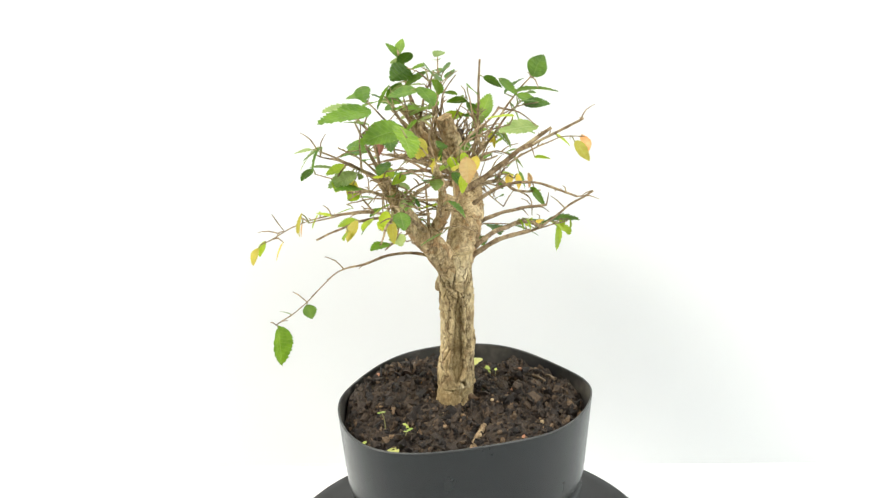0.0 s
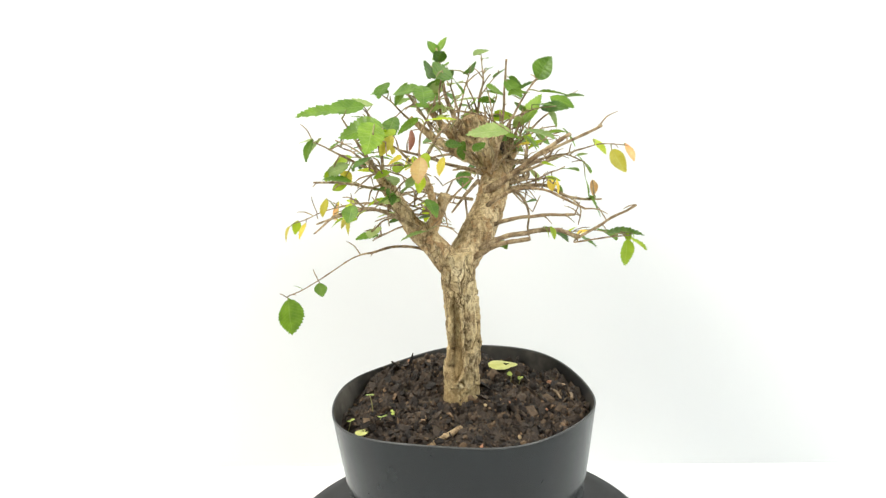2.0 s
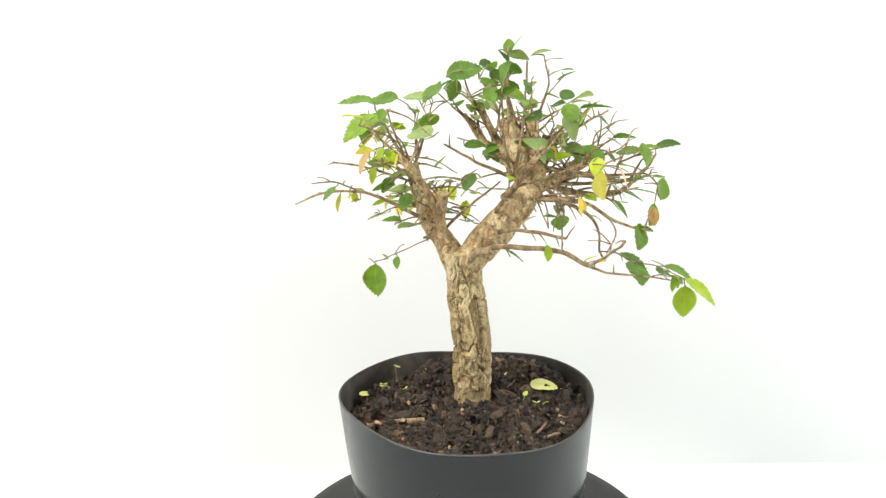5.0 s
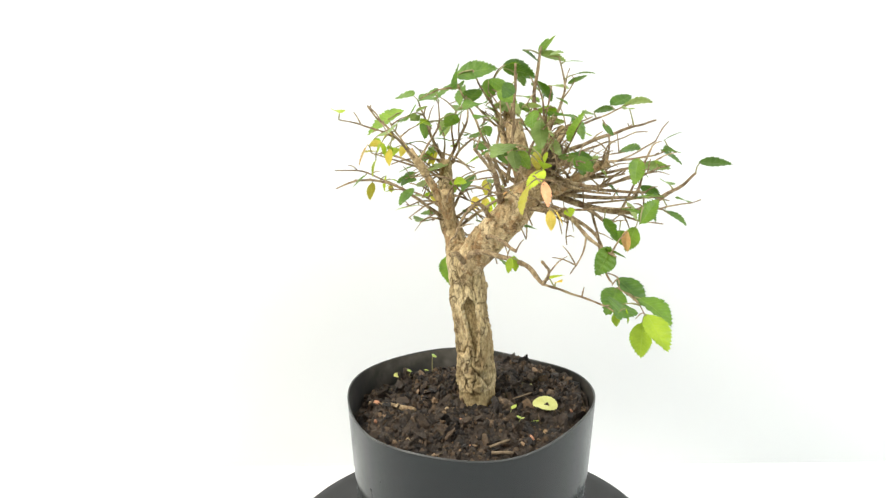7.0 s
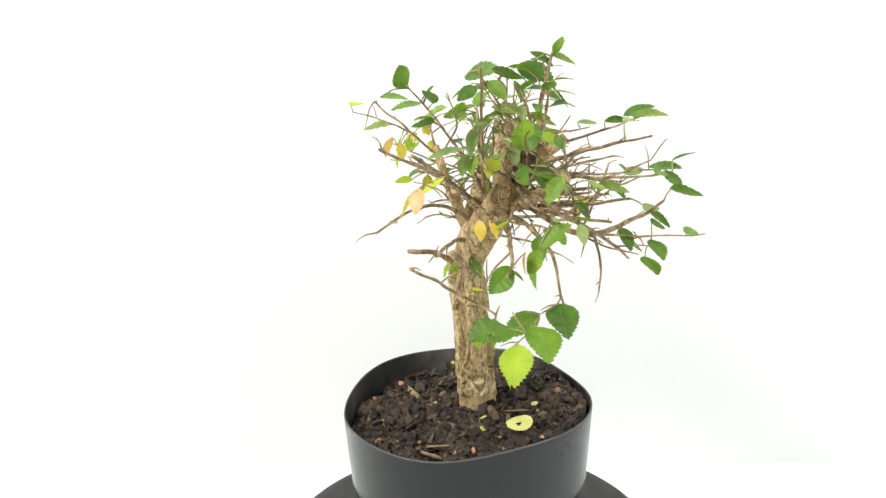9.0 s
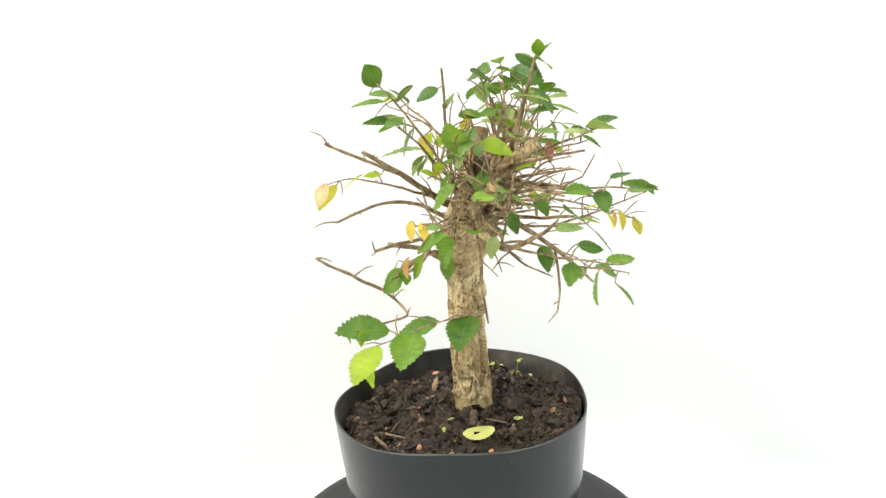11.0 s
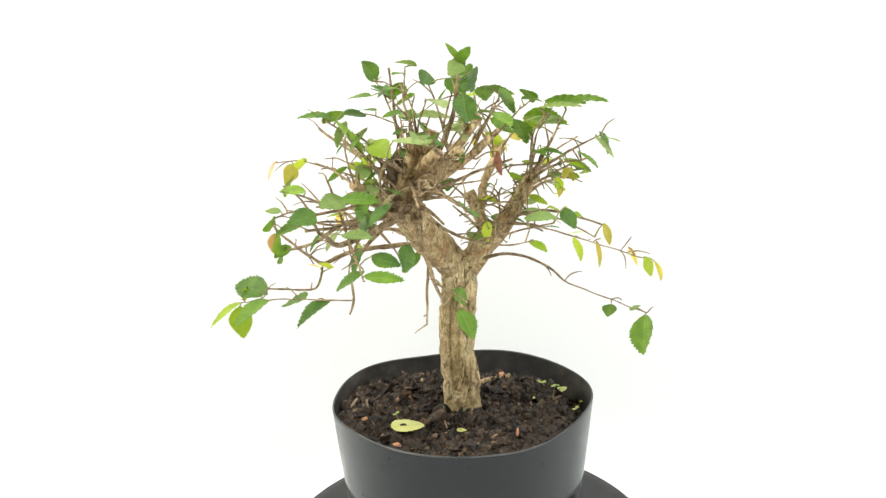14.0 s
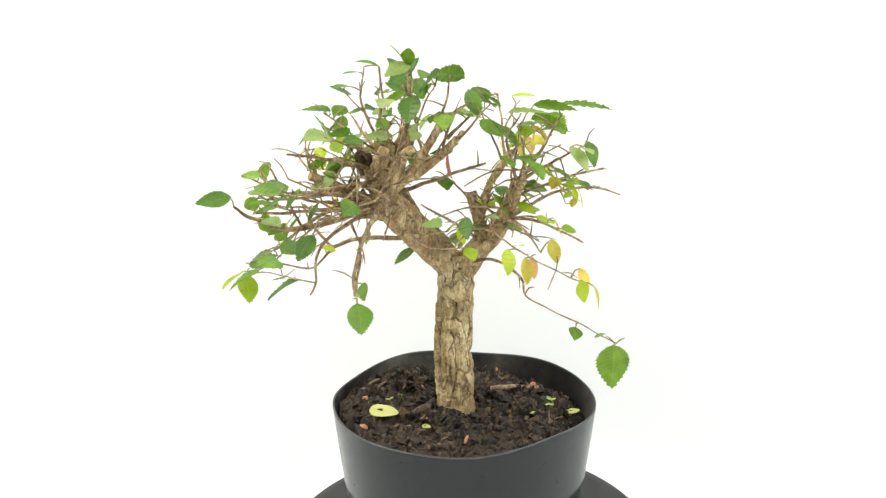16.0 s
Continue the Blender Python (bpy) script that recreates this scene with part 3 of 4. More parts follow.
# top
branch("branch", [(-1.6, 4.4, 29.4), (-2.5, 4.0, 31.6), (-3.2, 4.3, 34.5)], [0.3, 0.2, 0.1])
branch("branch", [(-1.2, 4.6, 29.4), (-1.0, 5.8, 32.0), (-0.9, 5.6, 34.0)], [0.18, 0.12, 0.05])
branch("branch", [(-1.0, 5.6, 31.6), (-0.6, 6.2, 32.4), (-0.2, 6.5, 32.8)], [0.08, 0.06, 0.04])
branch("branch", [(-2.2, 2.6, 30.0), (-1.6, 1.4, 32.0), (-1.1, 0.8, 33.4)], [0.16, 0.12, 0.07])
branch("branch", [(-1.6, 2.8, 29.2), (-1.0, 3.0, 31.6), (-0.6, 3.4, 33.2)], [0.14, 0.1, 0.05])
branch("branch", [(-2.6, 2.2, 29.9), (-3.6, 2.0, 31.6), (-4.0, 1.1, 32.2)], [0.14, 0.1, 0.05])
branch("branch", [(-3.2, 1.9, 30.0), (-4.4, 1.2, 31.4), (-5.2, 0.9, 32.2)], [0.14, 0.09, 0.05])
branch("branch", [(-2.4, 1.8, 30.2), (-2.6, 0.6, 31.4), (-2.7, -0.3, 32.2)], [0.12, 0.09, 0.05])
# crown over the second limb
branch("branch", [(-3.7, -1.5, 27.6), (-4.4, -2.6, 29.4), (-5.0, -3.4, 31.2)], [0.22, 0.15, 0.07])
branch("branch", [(-3.8, -1.6, 27.8), (-5.4, -2.8, 29.0), (-7.0, -3.5, 29.9)], [0.2, 0.13, 0.07])
branch("branch", [(-3.8, -1.5, 27.8), (-4.6, -0.4, 30.2), (-5.6, -0.6, 31.6)], [0.18, 0.12, 0.06])
branch("branch", [(-3.6, -1.5, 27.5), (-5.6, -0.8, 28.6), (-7.8, 0.0, 29.2)], [0.17, 0.12, 0.06])
branch("branch", [(-3.2, -1.5, 26.9), (-4.4, -4.0, 27.8), (-5.2, -6.1, 28.2)], [0.17, 0.13, 0.1], "pruned twig")
branch("branch", [(-1.8, -1.4, 25.0), (-2.7, -4.4, 26.6), (-3.3, -6.8, 26.8), (-3.6, -8.6, 26.2)], [0.22, 0.15, 0.12, 0.07])
branch("branch", [(-2.9, -5.0, 26.8), (-2.5, -6.4, 27.5), (-1.6, -7.8, 27.7)], [0.1, 0.08, 0.05])
branch("branch", [(-2.3, -1.2, 25.4), (-4.8, -1.9, 25.9), (-7.5, -3.0, 25.1)], [0.2, 0.14, 0.1])
branch("branch", [(-2.1, -0.9, 25.2), (-5.0, -0.6, 26.0), (-8.4, 0.2, 25.3)], [0.18, 0.12, 0.06])
branch("branch", [(-1.8, -0.5, 25.0), (-5.0, 0.8, 25.7), (-8.6, 1.0, 25.2), (-11.0, -0.4, 24.3)], [0.15, 0.1, 0.06, 0.03])
branch("branch", [(-1.1, -2.8, 28.8), (-1.6, -3.8, 29.8), (-2.4, -4.6, 30.6)], [0.16, 0.1, 0.06])
branch("branch", [(-1.0, -2.6, 28.5), (0.6, -3.4, 30.2), (2.2, -4.2, 31.8)], [0.16, 0.12, 0.09], "pruned twig")
branch("branch", [(0.3, -3.3, 29.9), (1.6, -4.8, 30.8), (2.6, -5.7, 31.2)], [0.11, 0.08, 0.06])
branch("branch", [(-0.9, -2.3, 28.0), (-0.4, -3.8, 28.6), (0.2, -4.8, 29.0)], [0.12, 0.08, 0.04])
branch("branch", [(-0.9, -2.5, 28.3), (-1.4, -1.4, 30.2), (-0.6, -1.0, 31.8)], [0.13, 0.1, 0.05])


# ---- leaves ----
def leaf(x, y, z, size, tint, az=None, pitch=None, roll=None, width=0.54, label=""):
    """A toothed leaf round the plan point, folded at its midrib, on a stalk from the nearest wood."""
    rnd = random.Random(int(x * 131 + y * 37 + z * 911))
    c = Vector((x, y, z))
    near, host = min(SKELETON, key=lambda s: (s[0] - c).length_squared)
    out = c - near
    out = out.normalized() if out.length > 0.05 else Vector((0, 0, 1))
    flat = Vector((x - BASE.x, y - BASE.y, 0)).normalized()
    d = (out * 0.6 + flat * 0.8 + Vector((rnd.uniform(-0.5, 0.5), rnd.uniform(-0.5, 0.5), rnd.uniform(-0.75, 0.2)))).normalized()
    if az is not None:
        d = Vector((math.cos(radians(az)), math.sin(radians(az)), 0))
    if pitch is not None:
        h = Vector((d.x, d.y, 0)).normalized()
        d = h * math.cos(radians(pitch)) + Vector((0, 0, math.sin(radians(pitch))))
    y_ax = Vector((0, 0, 1)).cross(d)
    y_ax = y_ax.normalized() if y_ax.length > 1e-3 else Vector((0, 1, 0))
    n = d.cross(y_ax)
    a = radians(roll if roll is not None else rnd.uniform(-42, 42))
    y_ax, n = y_ax * math.cos(a) + n * math.sin(a), n * math.cos(a) - y_ax * math.sin(a)
    root = c - d * size * 0.5
    near, host = min(SKELETON, key=lambda s: (s[0] - root).length_squared)
    bm = bmesh.new()
    uv = bm.loops.layers.uv.new("UVMap")
    st, fold, curl, twist = 27, rnd.uniform(0.1, 0.3), rnd.uniform(0.02, 0.2), rnd.uniform(-0.2, 0.2)
    rows, coord = [], {}
    for i in range(st + 1):
        s = i / st
        half = 0.5 * width * (math.sin(math.pi * min(1, s ** 0.9)) ** 0.85) * (1.0 - 0.22 * s ** 3) * (1.0 if s < 0.999 else 0.0)
        tooth = 0.036 * (i % 2) * (0.2 < s * 2) * (s < 0.97)
        row = []
        for k, v in enumerate((-1, -0.5, 0, 0.5, 1)):
            yy = v * (half + (tooth if abs(v) == 1 else 0)) + 0.02 * math.sin(s * 5 + x)
            sx = s + (0.03 if abs(v) == 1 and i % 2 else 0)
            zz = fold * abs(yy) - curl * s * s + twist * s * yy + 0.012 * math.sin(s * 38) * abs(v)
            vert = bm.verts.new(cm(root + (d * sx + y_ax * yy + n * zz) * size))
            coord[vert] = (s, v)
            row.append(vert)
        rows.append(row)
    for p, q in zip(rows, rows[1:]):
        for k in range(4):
            fc = bm.faces.new((p[k], p[k + 1], q[k + 1], q[k]))
            for lp in fc.loops:
                lp[uv].uv = coord[lp.vert]
    gap = (root - near).length
    mid = (root + near) * 0.5 + Vector((0, 0, 0.08 * gap))
    line = [(cm(p), r * 0.01) for p, r in spline([near, mid, root + d * 0.06 * size], [0.055 if gap > 0.8 else 0.04, 0.038, 0.026], 0.35)]
    sweep(bm, line, 5, 0.1, 300, mat=1)
    return part("leaf", bm, [LEAF[tint], STALK if gap < 1.2 else TWIG_BARK], host, label)


def crown_twigs(seed, centre, spread, count, tints):
    """Short pruned and budding twigs that thicken the crown, some with a small leaf."""
    rnd = random.Random(seed)
    wood = [p for p, ob in SKELETON if (p - Vector(centre)).length < spread]
    for k in range(count):
        p = rnd.choice(wood)
        way = (p - Vector(centre)) * 0.45 + Vector((rnd.uniform(-1.3, 1.3), rnd.uniform(-1.3, 1.3), rnd.uniform(-0.5, 1.5)))
        way = way.normalized() * rnd.uniform(1.2, 3.6)
        bend = Vector((rnd.uniform(-0.3, 0.3), rnd.uniform(-0.3, 0.3), 0.25))
        branch("branch", [p, p + way * 0.5 + bend, p + way], [rnd.uniform(0.1, 0.16), 0.09, 0.06])
        if rnd.random() < 0.5:
            e = p + way * rnd.uniform(0.7, 1.05) + Vector((rnd.uniform(-0.4, 0.4), rnd.uniform(-0.4, 0.4), rnd.uniform(-0.1, 0.4)))
            TIPS.append((e, rnd.uniform(0.8, 1.6), rnd.choice(tints)))


TIPS = []
crown_twigs(3, (-0.8, 4.2, 28.6), 2.6, 26, "gmmll")
crown_twigs(8, (0.6, 4.0, 27.6), 4.2, 20, "gmmlb")
crown_twigs(4, (-3.4, -1.6, 28.4), 2.4, 16, "gmlbb")
crown_twigs(6, (0.2, 8.0, 27.0), 3.0, 16, "gml")
crown_twigs(9, (-1.2, 0.6, 25.6), 2.6, 12, "gml")
crown_twigs(12, (-5.2, -0.8, 26.4), 2.8, 10, "mlb")
for at, size, tint in TIPS:
    leaf(at.x, at.y, at.z, size, tint)
def young_cluster(seed, x, y, z, spread, count, tints="bby"):
    """A tuft of small crumpled young leaves at a twig's end."""
    rnd = random.Random(seed)
    for k in range(count):
        leaf(x + rnd.uniform(-spread, spread), y + rnd.uniform(-spread, spread), z + rnd.uniform(-spread, spread) * 0.7, rnd.uniform(0.55, 1.05), rnd.choice(tints), rnd.uniform(0, 360), rnd.uniform(-70, 25), None, rnd.uniform(0.5, 0.75))


young_cluster(21, 0.4, -3.8, 29.0, 0.6, 5, "byb")
young_cluster(22, -1.5, -4.5, 29.7, 0.5, 3, "yyb")
young_cluster(23, -5.6, -3.4, 28.0, 0.7, 5, "byl")
young_cluster(24, -3.4, -3.0, 30.6, 0.7, 5, "blb")
young_cluster(25, 2.3, 4.9, 29.0, 0.4, 3, "yb")
young_cluster(26, -2.5, 2.4, 31.6, 0.6, 4, "lbm")
young_cluster(27, -4.0, -5.0, 26.3, 0.6, 4, "by")
for row in (
    # low twig
    (-9.8, -3.1, 19.25, 2.45, "m", -25, -82, 0, 0.7), (-8.35, -1.9, 20.75, 1.05, "g", -40, -60, 20, 0.9), (-9.6, -2.4, 20.9, 0.8, "l", 200, 30),
    # lime pair and its neighbours
    (7.15, 11.1, 21.95, 2.25, "b", 39, -31, 0, 0.66), (6.85, 10.35, 21.35, 2.2, "b", -29, -85, 0, 0.66), (6.9, 9.45, 22.95, 2.6, "g", 3, 12, -25, 0.6), (4.4, 8.9, 22.5, 2.3, "g", -10, -12, -20, 0.6),
    (5.3, 11.0, 22.4, 2.21, "m", 59, -20, 0, 0.76), (2.4, 9.7, 22.4, 2.21, "g", 54, -23, 0, 0.74), (5.3, 8.5, 24.7, 2.0, "m", -30, -45, -55, 0.66), (4.4, 9.7, 25.6, 1.6, "m", -43, -60, -60, 0.6),
    (4.86, 9.5, 25.6, 1.3, "o", -20, -80, 20), (4.0, 10.5, 26.9, 2.1, "m", 137, 40, 35, 0.45), (3.86, 5.75, 26.3, 1.3, "y", 40, -75), (3.3, 6.07, 26.3, 1.2, "y", 90, -60), (7.58, 9.25, 22.6, 0.95, "b", 20, -80),
    (7.09, 9.69, 22.6, 0.95, "b", 70, -80), (3.9, 3.9, 24.0, 1.0, "b", 20, -60), (4.3, 3.7, 24.0, 1.0, "b", -30, -60), (5.2, 6.3, 23.5, 0.9, "y"), (3.2, 9.9, 26.7, 2.1, "m"),
    (-6.06, 8.72, 23.0, 1.9, "m", 170, -45, -10, 0.8), (-5.4, 8.2, 24.0, 1.3, "g"),
    # back fan
    (-3.6, 11.5, 28.4, 1.8, "g"), (-4.4, 11.5, 29.4, 1.5, "g"), (-1.3, 13.7, 28.4, 2.1, "g", 95, 0, -45), (-4.1, 10.4, 26.2, 1.9, "g"), (-3.3, 10.9, 26.1, 1.8, "g"), (-2.0, 11.8, 25.3, 1.9, "g"),
    (-4.15, 12.2, 25.8, 2.2, "m", 200, 0, 20, 0.4), (-1.3, 10.5, 25.7, 1.6, "g"), (2.0, 10.4, 27.2, 1.9, "m"), (-0.2, 10.5, 28.4, 2.2, "l", 100, 5), (-4.7, 8.6, 31.4, 2.0, "g"), (-4.1, 7.7, 30.9, 1.6, "g"),
    (-4.4, 9.5, 31.3, 2.2, "l", 120, 10), (-6.5, 9.1, 28.3, 2.2, "g"), (-2.5, 11.5, 28.9, 2.2, "m", 200, 2, 25, 0.42), (2.8, 8.6, 25.7, 1.6, "m"), (4.9, 8.9, 25.0, 1.5, "m"), (4.5, 6.1, 23.6, 1.2, "b"),
    (-0.4, 8.6, 27.0, 1.5, "g"), (0.9, 9.6, 26.2, 1.4, "l"),
    (-3.5, 9.05, 31.1, 2.2, "l", 190, 4, 15, 0.36), (-4.97, 3.36, 31.55, 2.1, "m", 150, -10, 0, 0.55), (-2.1, 11.3, 27.15, 1.9, "l", 190, 0, 20, 0.5), (-8.26, 5.9, 27.45, 2.1, "l", 175, 5, 25, 0.45), (-9.1, 4.7, 27.3, 1.5, "g", 150, -40),
    (3.3, -2.8, 30.7, 2.4, "l", -160, 3, -28, 0.5), (-2.67, -6.7, 26.85, 1.4, "g", -80, -40, 0, 0.75),
    (-0.16, 6.85, 30.2, 2.2, "b", 160, -15, 30, 0.6), (3.9, -0.3, 32.4, 1.9, "g", 150, 0, 20),
    # first side
    (8.05, 6.1, 28.5, 1.5, "o", 30, -60), (7.7, 5.0, 28.2, 1.9, "y", -20, -45), (6.5, 5.4, 28.9, 1.7, "b", -30, -30), (4.65, 1.3, 33.5, 1.7, "g", 10, 60, 75, 0.82), (5.0, 2.0, 32.2, 2.2, "g", 0, 0, -20, 0.4), (2.25, 3.4, 32.6, 1.6, "g", -10, -25, -50),
    (4.7, 2.8, 31.3, 2.0, "g", 0, 0), (3.3, 1.8, 32.5, 2.0, "g"), (3.0, 1.1, 32.5, 1.7, "m"), (4.2, 2.3, 31.5, 1.6, "m"), (3.6, 3.3, 29.9, 2.4, "l", -20, 0), (4.4, 6.3, 31.6, 2.2, "g", 50, 10),
    (4.4, 4.9, 31.4, 1.9, "m"), (3.7, 5.2, 30.6, 1.9, "l"), (1.8, 6.8, 30.7, 2.3, "m"), (4.9, 1.4, 28.4, 1.2, "b"), (3.0, 3.8, 29.2, 1.5, "l"), (0.54, 6.95, 28.7, 1.7, "g", 25, -50, 0, 0.75), (2.28, 4.84, 29.05, 1.3, "y", 30, -60), (2.8, 4.2, 29.2, 1.6, "m"),
    # top
    (-3.5, 4.4, 34.5, 1.5, "m", 160, 50), (-3.4, 4.9, 34.0, 1.9, "l"), (-3.1, 4.7, 34.7, 1.4, "m", 60, 60), (-2.8, 3.8, 34.0, 1.8, "g"), (-2.6, 5.3, 32.4, 2.0, "l"), (-3.5, 4.4, 32.05, 2.0, "g", 130, -50, 0, 0.7),
    (-3.06, 3.1, 33.25, 2.3, "g", 120, -20, 45, 0.6), (-2.2, 3.2, 32.9, 2.0, "g"), (-2.1, 2.9, 33.5, 1.6, "m"), (-3.2, 4.1, 32.2, 1.8, "l"), (-0.8, 5.3, 34.2, 1.5, "l", 60, 20), (-0.2, 6.6, 32.9, 1.5, "g"),
    (-1.0, 6.9, 33.2, 1.3, "g"), (-1.0, 6.3, 33.8, 1.2, "m"), (-1.1, 0.95, 33.4, 2.5, "g", 95, 15, 45, 0.55), (-0.6, 3.4, 33.4, 2.2, "g"), (-0.9, 2.4, 32.5, 1.9, "m"), (-2.7, -0.4, 32.4, 2.1, "g"),
    (-2.0, 1.6, 31.2, 1.7, "l"), (-1.45, -0.85, 32.3, 2.1, "g", -60, -28, 0, 0.62), (-2.4, 3.8, 31.0, 1.5, "l"), (-1.3, 4.9, 31.2, 1.6, "m"), (0.3, 4.2, 31.6, 1.4, "l"), (-0.2, 5.8, 31.8, 1.3, "m"),
    # crown over the second limb
    (-1.8, -4.3, 30.0, 1.7, "y", -100, -40), (0.55, -5.2, 29.0, 1.7, "o", -75, -60, 0, 0.62), (0.3, -4.7, 28.2, 1.2, "b", -80, -70), (0.0, -5.0, 29.1, 1.2, "y"), (2.2, -5.9, 31.65, 1.9, "b", -150, 8, 15, 0.45), (-2.4, -4.8, 30.6, 2.7, "m", -70, -20),
    (-5.5, -4.5, 31.75, 3.0, "m", 223, 0, -20, 0.36), (-5.2, -2.9, 31.7, 2.5, "m", 223, -4, -32, 0.56), (-7.2, -3.7, 29.5, 1.7, "g", 200, -60), (-7.9, -2.9, 29.8, 1.3, "l"), (-5.5, -3.5, 27.9, 2.0, "m"), (-5.9, -3.0, 28.3, 2.1, "l"),
    (-5.0, 0.8, 32.4, 2.0, "m"), (-3.9, 1.1, 32.1, 1.9, "g"), (-3.7, 4.1, 31.6, 1.7, "g"), (-2.9, 3.9, 30.7, 1.6, "l"), (-5.3, 1.0, 32.2, 1.8, "g"), (-5.9, -0.8, 31.8, 2.4, "l"),
    (-3.5, -1.1, 30.3, 2.3, "g"), (-3.6, -3.8, 30.7, 2.7, "m", 205, -5, -38, 0.56), (-7.7, -2.6, 29.5, 1.9, "l"), (-7.9, 0.1, 29.2, 1.8, "m"), (-5.6, -0.8, 29.3, 1.7, "g"), (-5.4, 0.1, 29.3, 2.1, "m"), (-3.7, -3.8, 29.0, 1.7, "g"),
    (-3.0, -1.9, 27.7, 1.9, "l"), (0.08, 0.7, 27.4, 1.5, "g", -47, -45, 0, 0.75), (-2.5, -0.8, 30.6, 1.9, "m"), (-3.3, -1.2, 25.3, 1.2, "g"), (-2.9, -2.9, 26.0, 1.4, "l"), (-4.4, 2.9, 29.2, 1.6, "r", 150, -85, 70, 0.34), (-4.6, -2.0, 29.2, 1.6, "m"),
    (-6.4, -1.6, 28.6, 1.5, "b"), (-1.2, -3.4, 29.0, 1.0, "y"), (-0.6, -4.2, 29.0, 1.0, "b"),
    # low yellow sprays
    (-5.6, -2.8, 25.5, 1.6, "y", 210, -60), (-4.8, -2.6, 25.8, 1.4, "b"), (-3.2, -6.2, 26.2, 1.4, "y", 250, -70), (-5.9, -3.3, 25.4, 1.2, "b"), (-8.9, -0.2, 25.4, 1.5, "y", 190, -70), (-8.3, 2.0, 25.1, 1.6, "b"),
    (-9.2, 1.6, 24.8, 1.6, "y", 170, -75), (-9.0, 1.1, 24.8, 1.3, "o", 190, -75), (-9.9, -1.2, 24.1, 1.4, "y", 200, -60), (-11.4, -0.8, 23.7, 1.4, "y", 190, -60), (-11.1, -0.2, 24.0, 1.3, "b", 160, -60), (-6.7, 3.1, 25.3, 1.5, "b"),
    (-5.9, -2.1, 25.8, 1.4, "b"), (-3.6, -5.4, 26.6, 1.3, "b", 240, -70), (-7.6, 1.0, 25.6, 1.2, "b"),
):
    x, y, z, size, *rest = row
    leaf(x, y, z, size * (0.95 if size > 2.2 else 0.82), *rest)
mover(tree, *(BASE * 0.01))


# ---- what lies on the soil ----
def flat_leaf(name, x, y, size, tint, turn, label):
    bm = bmesh.new()
    uv = bm.loops.layers.uv.new("UVMap")
    rings = [[], []]
    for k in range(40):
        a = 2 * math.pi * k / 40
        bite = 1 - 0.12 * math.exp(-((a - 5.4) / 0.2) ** 2)
        for i, (ring, s) in enumerate(zip(rings, (0.2 + 0.05 * math.sin(3 * a), (1.0 + 0.06 * (k % 2)) * bite))):
            off = 0.11 * (1 - i)
            p = Vector((math.cos(a) * 0.5 * s + off, math.sin(a) * 0.38 * s + off * 0.3, 0.035 * s * math.cos(2 * a + 1) + 0.03 * (1 - s) + 0.03)) * size
            ring.append(bm.verts.new(p))
    for k in range(40):
        fc = bm.faces.new((rings[0][k], rings[1][k], rings[1][(k + 1) % 40], rings[0][(k + 1) % 40]))
        for lp in fc.loops:
            lp[uv].uv = (lp.vert.co.x / size + 0.5, lp.vert.co.y / size * 2.6)
    ob = tagged(part(name, bm, LEAF[tint]), label, "leaf")
    top = max(soil_height(x + r * size * math.cos(k), y + r * size * math.sin(k)) for k in range(7) for r in (0.0, 0.2, 0.38))
    return mover(ob, x, y, top + 0.0016, turn)


flat_leaf("fallen_leaf", 0.0045, 0.0495, 0.0182, "f", 20, "fallen yellow leaf with a hole on the soil")
flat_leaf("leaf_fragment", -0.0385, -0.0515, 0.0085, "f", 70, "pale torn scrap of a fallen leaf on the soil")
flat_leaf("leaf_fragment", -0.0222, 0.0362, 0.0055, "f", 10, "small pale torn leaf scrap on the soil")


def stick(name, a, b, rad, mat, label):
    a, b = Vector(a), Vector(b)
    c = (a + b) / 2
    bm = bmesh.new()
    sweep(bm, spline([a - c, (a + b) / 2 - c + Vector((0.0004, 0.0006, 0.0005)), b - c], [rad, rad * 1.1, rad * 0.8], 0.002), 9, 0.3, 400)
    return mover(tagged(part(name, bm, mat), label, "stick"), *c)


def on_soil(x, y, lift=0.001):
    return (x, y, soil_height(x, y) + lift)


stick("bark_stick", on_soil(0.0015, -0.058, 0.0036), on_soil(0.0115, -0.0265, 0.003), 0.0019, TWIG_BARK, "short tan broken stick lying on the soil")
stick("bark_stick", on_soil(-0.001, 0.021, 0.0014), on_soil(0.0034, 0.0315, 0.0014), 0.0024, DARK_BARK, "dark stubby piece of bark on the soil")
for a, b, r in (((0.0517, 0.0266), (0.0422, 0.0363), 0.0007), ((0.0575, 0.0287), (0.053, 0.0394), 0.0009), ((-0.0047, 0.027), (-0.0193, 0.0421), 0.0004), ((-0.048, -0.042), (-0.03, -0.053), 0.0006)):
    stick("fine_stick", on_soil(*a, 0.0018), on_soil(*b, 0.0015), r, ROOT, "thin dull brown root sliver lying on the soil")


def chip(name, x, y, size, mat, label, seed):
    bm = bmesh.new()
    chunk(bm, (0, 0, 0), size, random.Random(seed), 0.8)
    bmesh.ops.bevel(bm, geom=bm.edges[:], offset=size * 0.08, segments=1, affect="EDGES")
    return mover(tagged(part(name, bm, mat, smooth=False), label, "chip", group="chips on the soil"), x, y, soil_height(x, y) + size * 0.25)


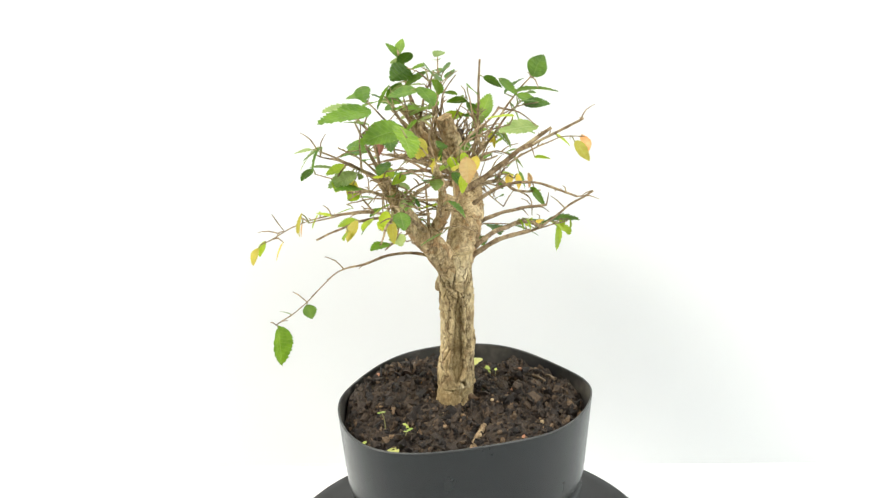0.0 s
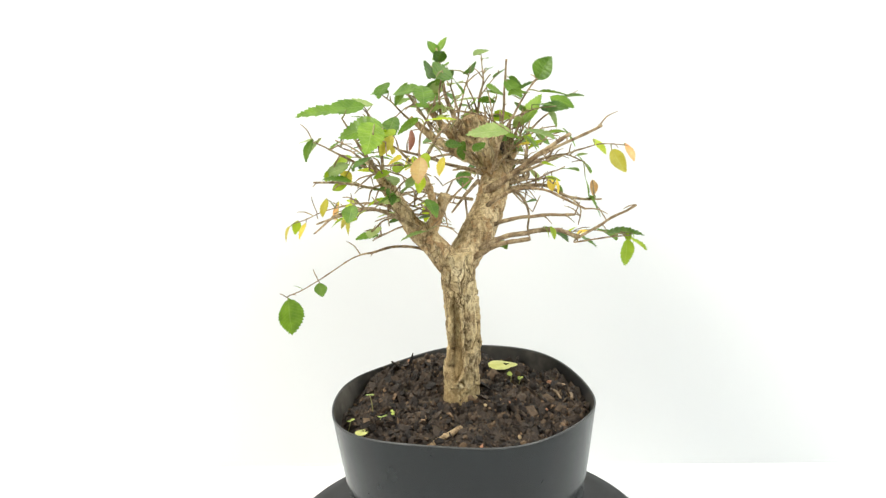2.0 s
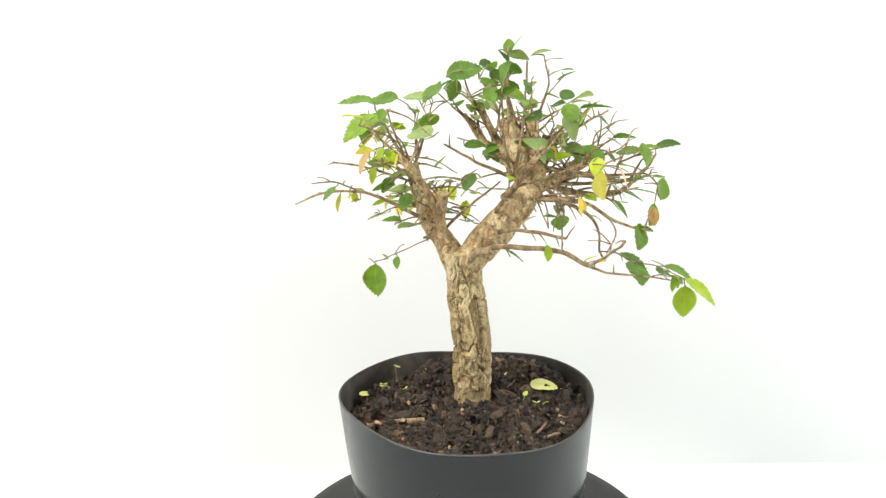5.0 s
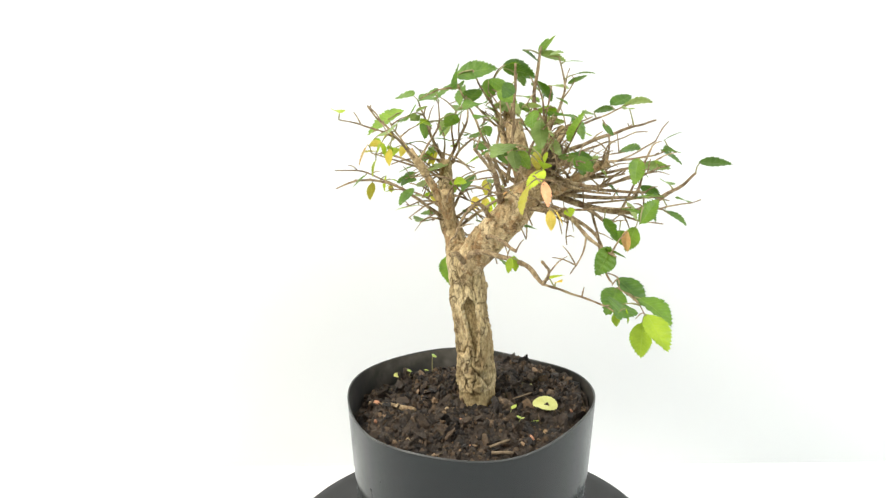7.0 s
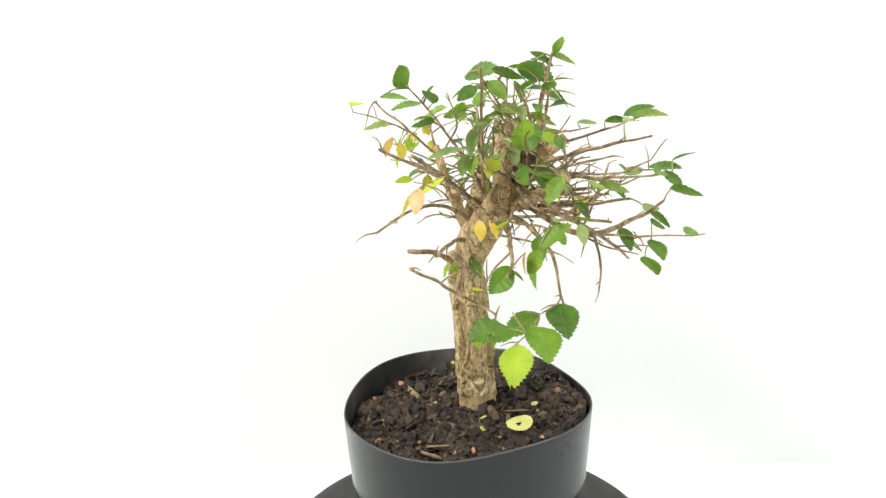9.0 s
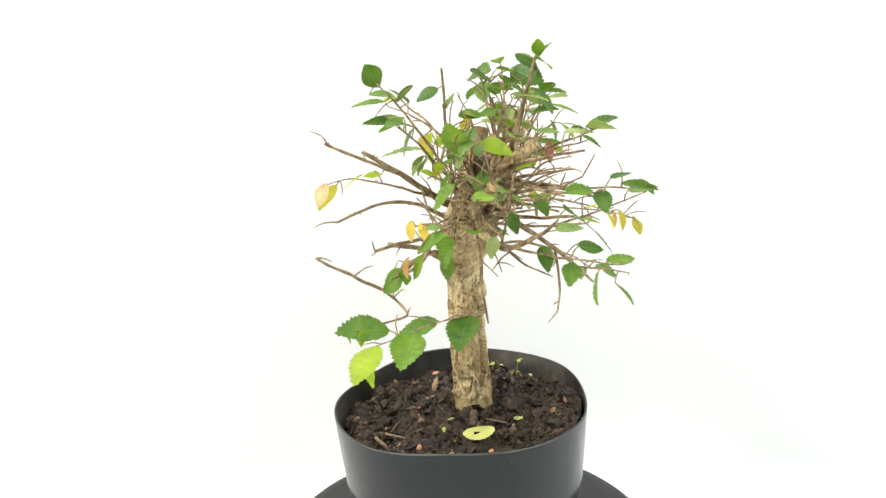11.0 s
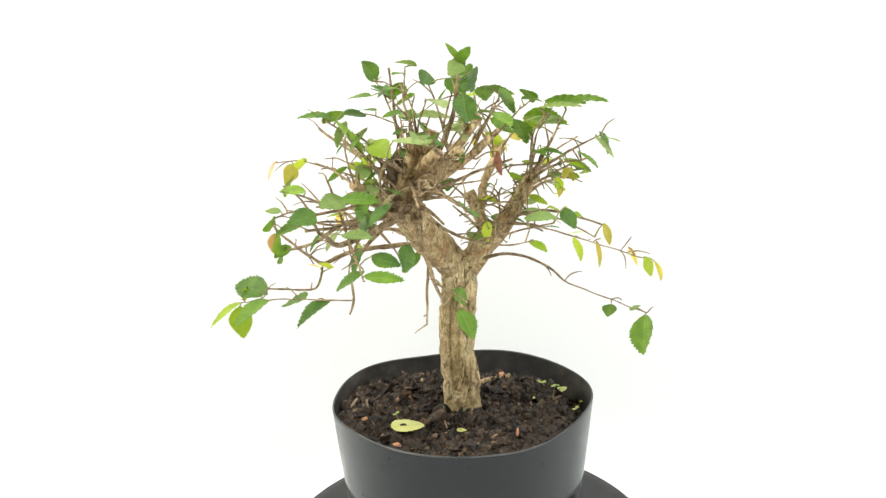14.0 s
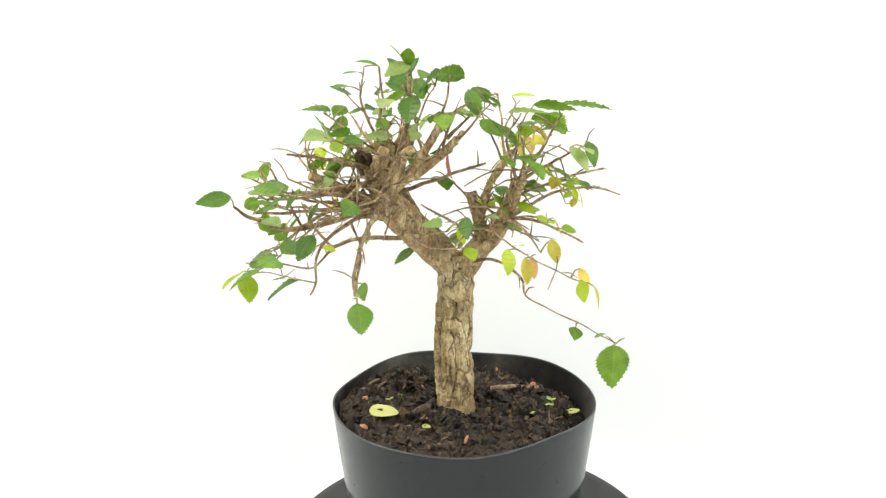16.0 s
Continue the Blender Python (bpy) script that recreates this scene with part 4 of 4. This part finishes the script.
for i, (x, y, s, k) in enumerate(((0.0467, 0.015, 0.0036, 0), (0.0275, 0.005, 0.0038, 0), (-0.052, 0.028, 0.0065, 0), (0.017, -0.0054, 0.0032, 1), (0.0076, -0.0386, 0.0052, 1), (0.004, -0.0525, 0.006, 0), (0.0322, -0.0439, 0.004, 0),
                                  (0.037, 0.047, 0.0062, 0), (0.0447, -0.0209, 0.004, 1), (0.002, 0.063, 0.006, 0), (-0.0377, -0.0503, 0.0045, 1), (0.03, 0.012, 0.0036, 0), (-0.0118, -0.0105, 0.0026, 1))):
    chip("soil_chip", x, y, s, (CHIP, PALE_CHIP)[k], ("small orange bark chip on the soil", "small pale bark chip on the soil")[k], i)


def sprout(x, y, tall, seed):
    rnd = random.Random(seed)
    ob = tagged(new("seedling"), "tiny lime green seedling sprouting from the soil", "seedling", group="seedlings in the pot")
    top = Vector((rnd.uniform(-0.003, 0.003), rnd.uniform(-0.003, 0.003), tall))
    bm = bmesh.new()
    sweep(bm, spline([Vector((0, 0, -0.002)), top * 0.5 + Vector((0.0006, 0, 0)), top], [0.0004, 0.0003, 0.00025], 0.001), 6, 0.1, 300)
    part("stem", bm, STALK, ob)
    for k in range(2):
        bm = bmesh.new()
        uv = bm.loops.layers.uv.new("UVMap")
        a0, rnd_size = rnd.uniform(0, 3) + k * rnd.uniform(1.9, 3.4), rnd.uniform(0.0022, 0.0036)
        d, w = Vector((math.cos(a0), math.sin(a0), rnd.uniform(-0.3, 0.6))), Vector((-math.sin(a0), math.cos(a0), 0))
        vs = [bm.verts.new(top + d * rnd_size * (0.5 - 0.5 * math.cos(b)) + w * 0.42 * rnd_size * math.sin(b)) for b in (2 * math.pi * i / 12 for i in range(12))]
        bm.faces.new(vs)
        part("seed_leaf", bm, LEAF["s"], ob)
    return mover(ob, x, y, soil_height(x, y))


for i, (x, y, h) in enumerate(((-0.058, -0.0385, 0.007), (-0.03, -0.0295, 0.004), (-0.034, -0.044, 0.005), (-0.044, -0.031, 0.011), (0.0174, 0.048, 0.003), (0.0166, 0.031, 0.004), (0.0195, 0.0365, 0.004), (-0.0505, -0.052, 0.005))):
    sprout(x, y, h, i)


def motions():
    for ob, m in MOVERS:
        walk(ob, [(t, pose(0, 0, 0, 0, 0, a) @ m) for t, a in TURN])


motions()
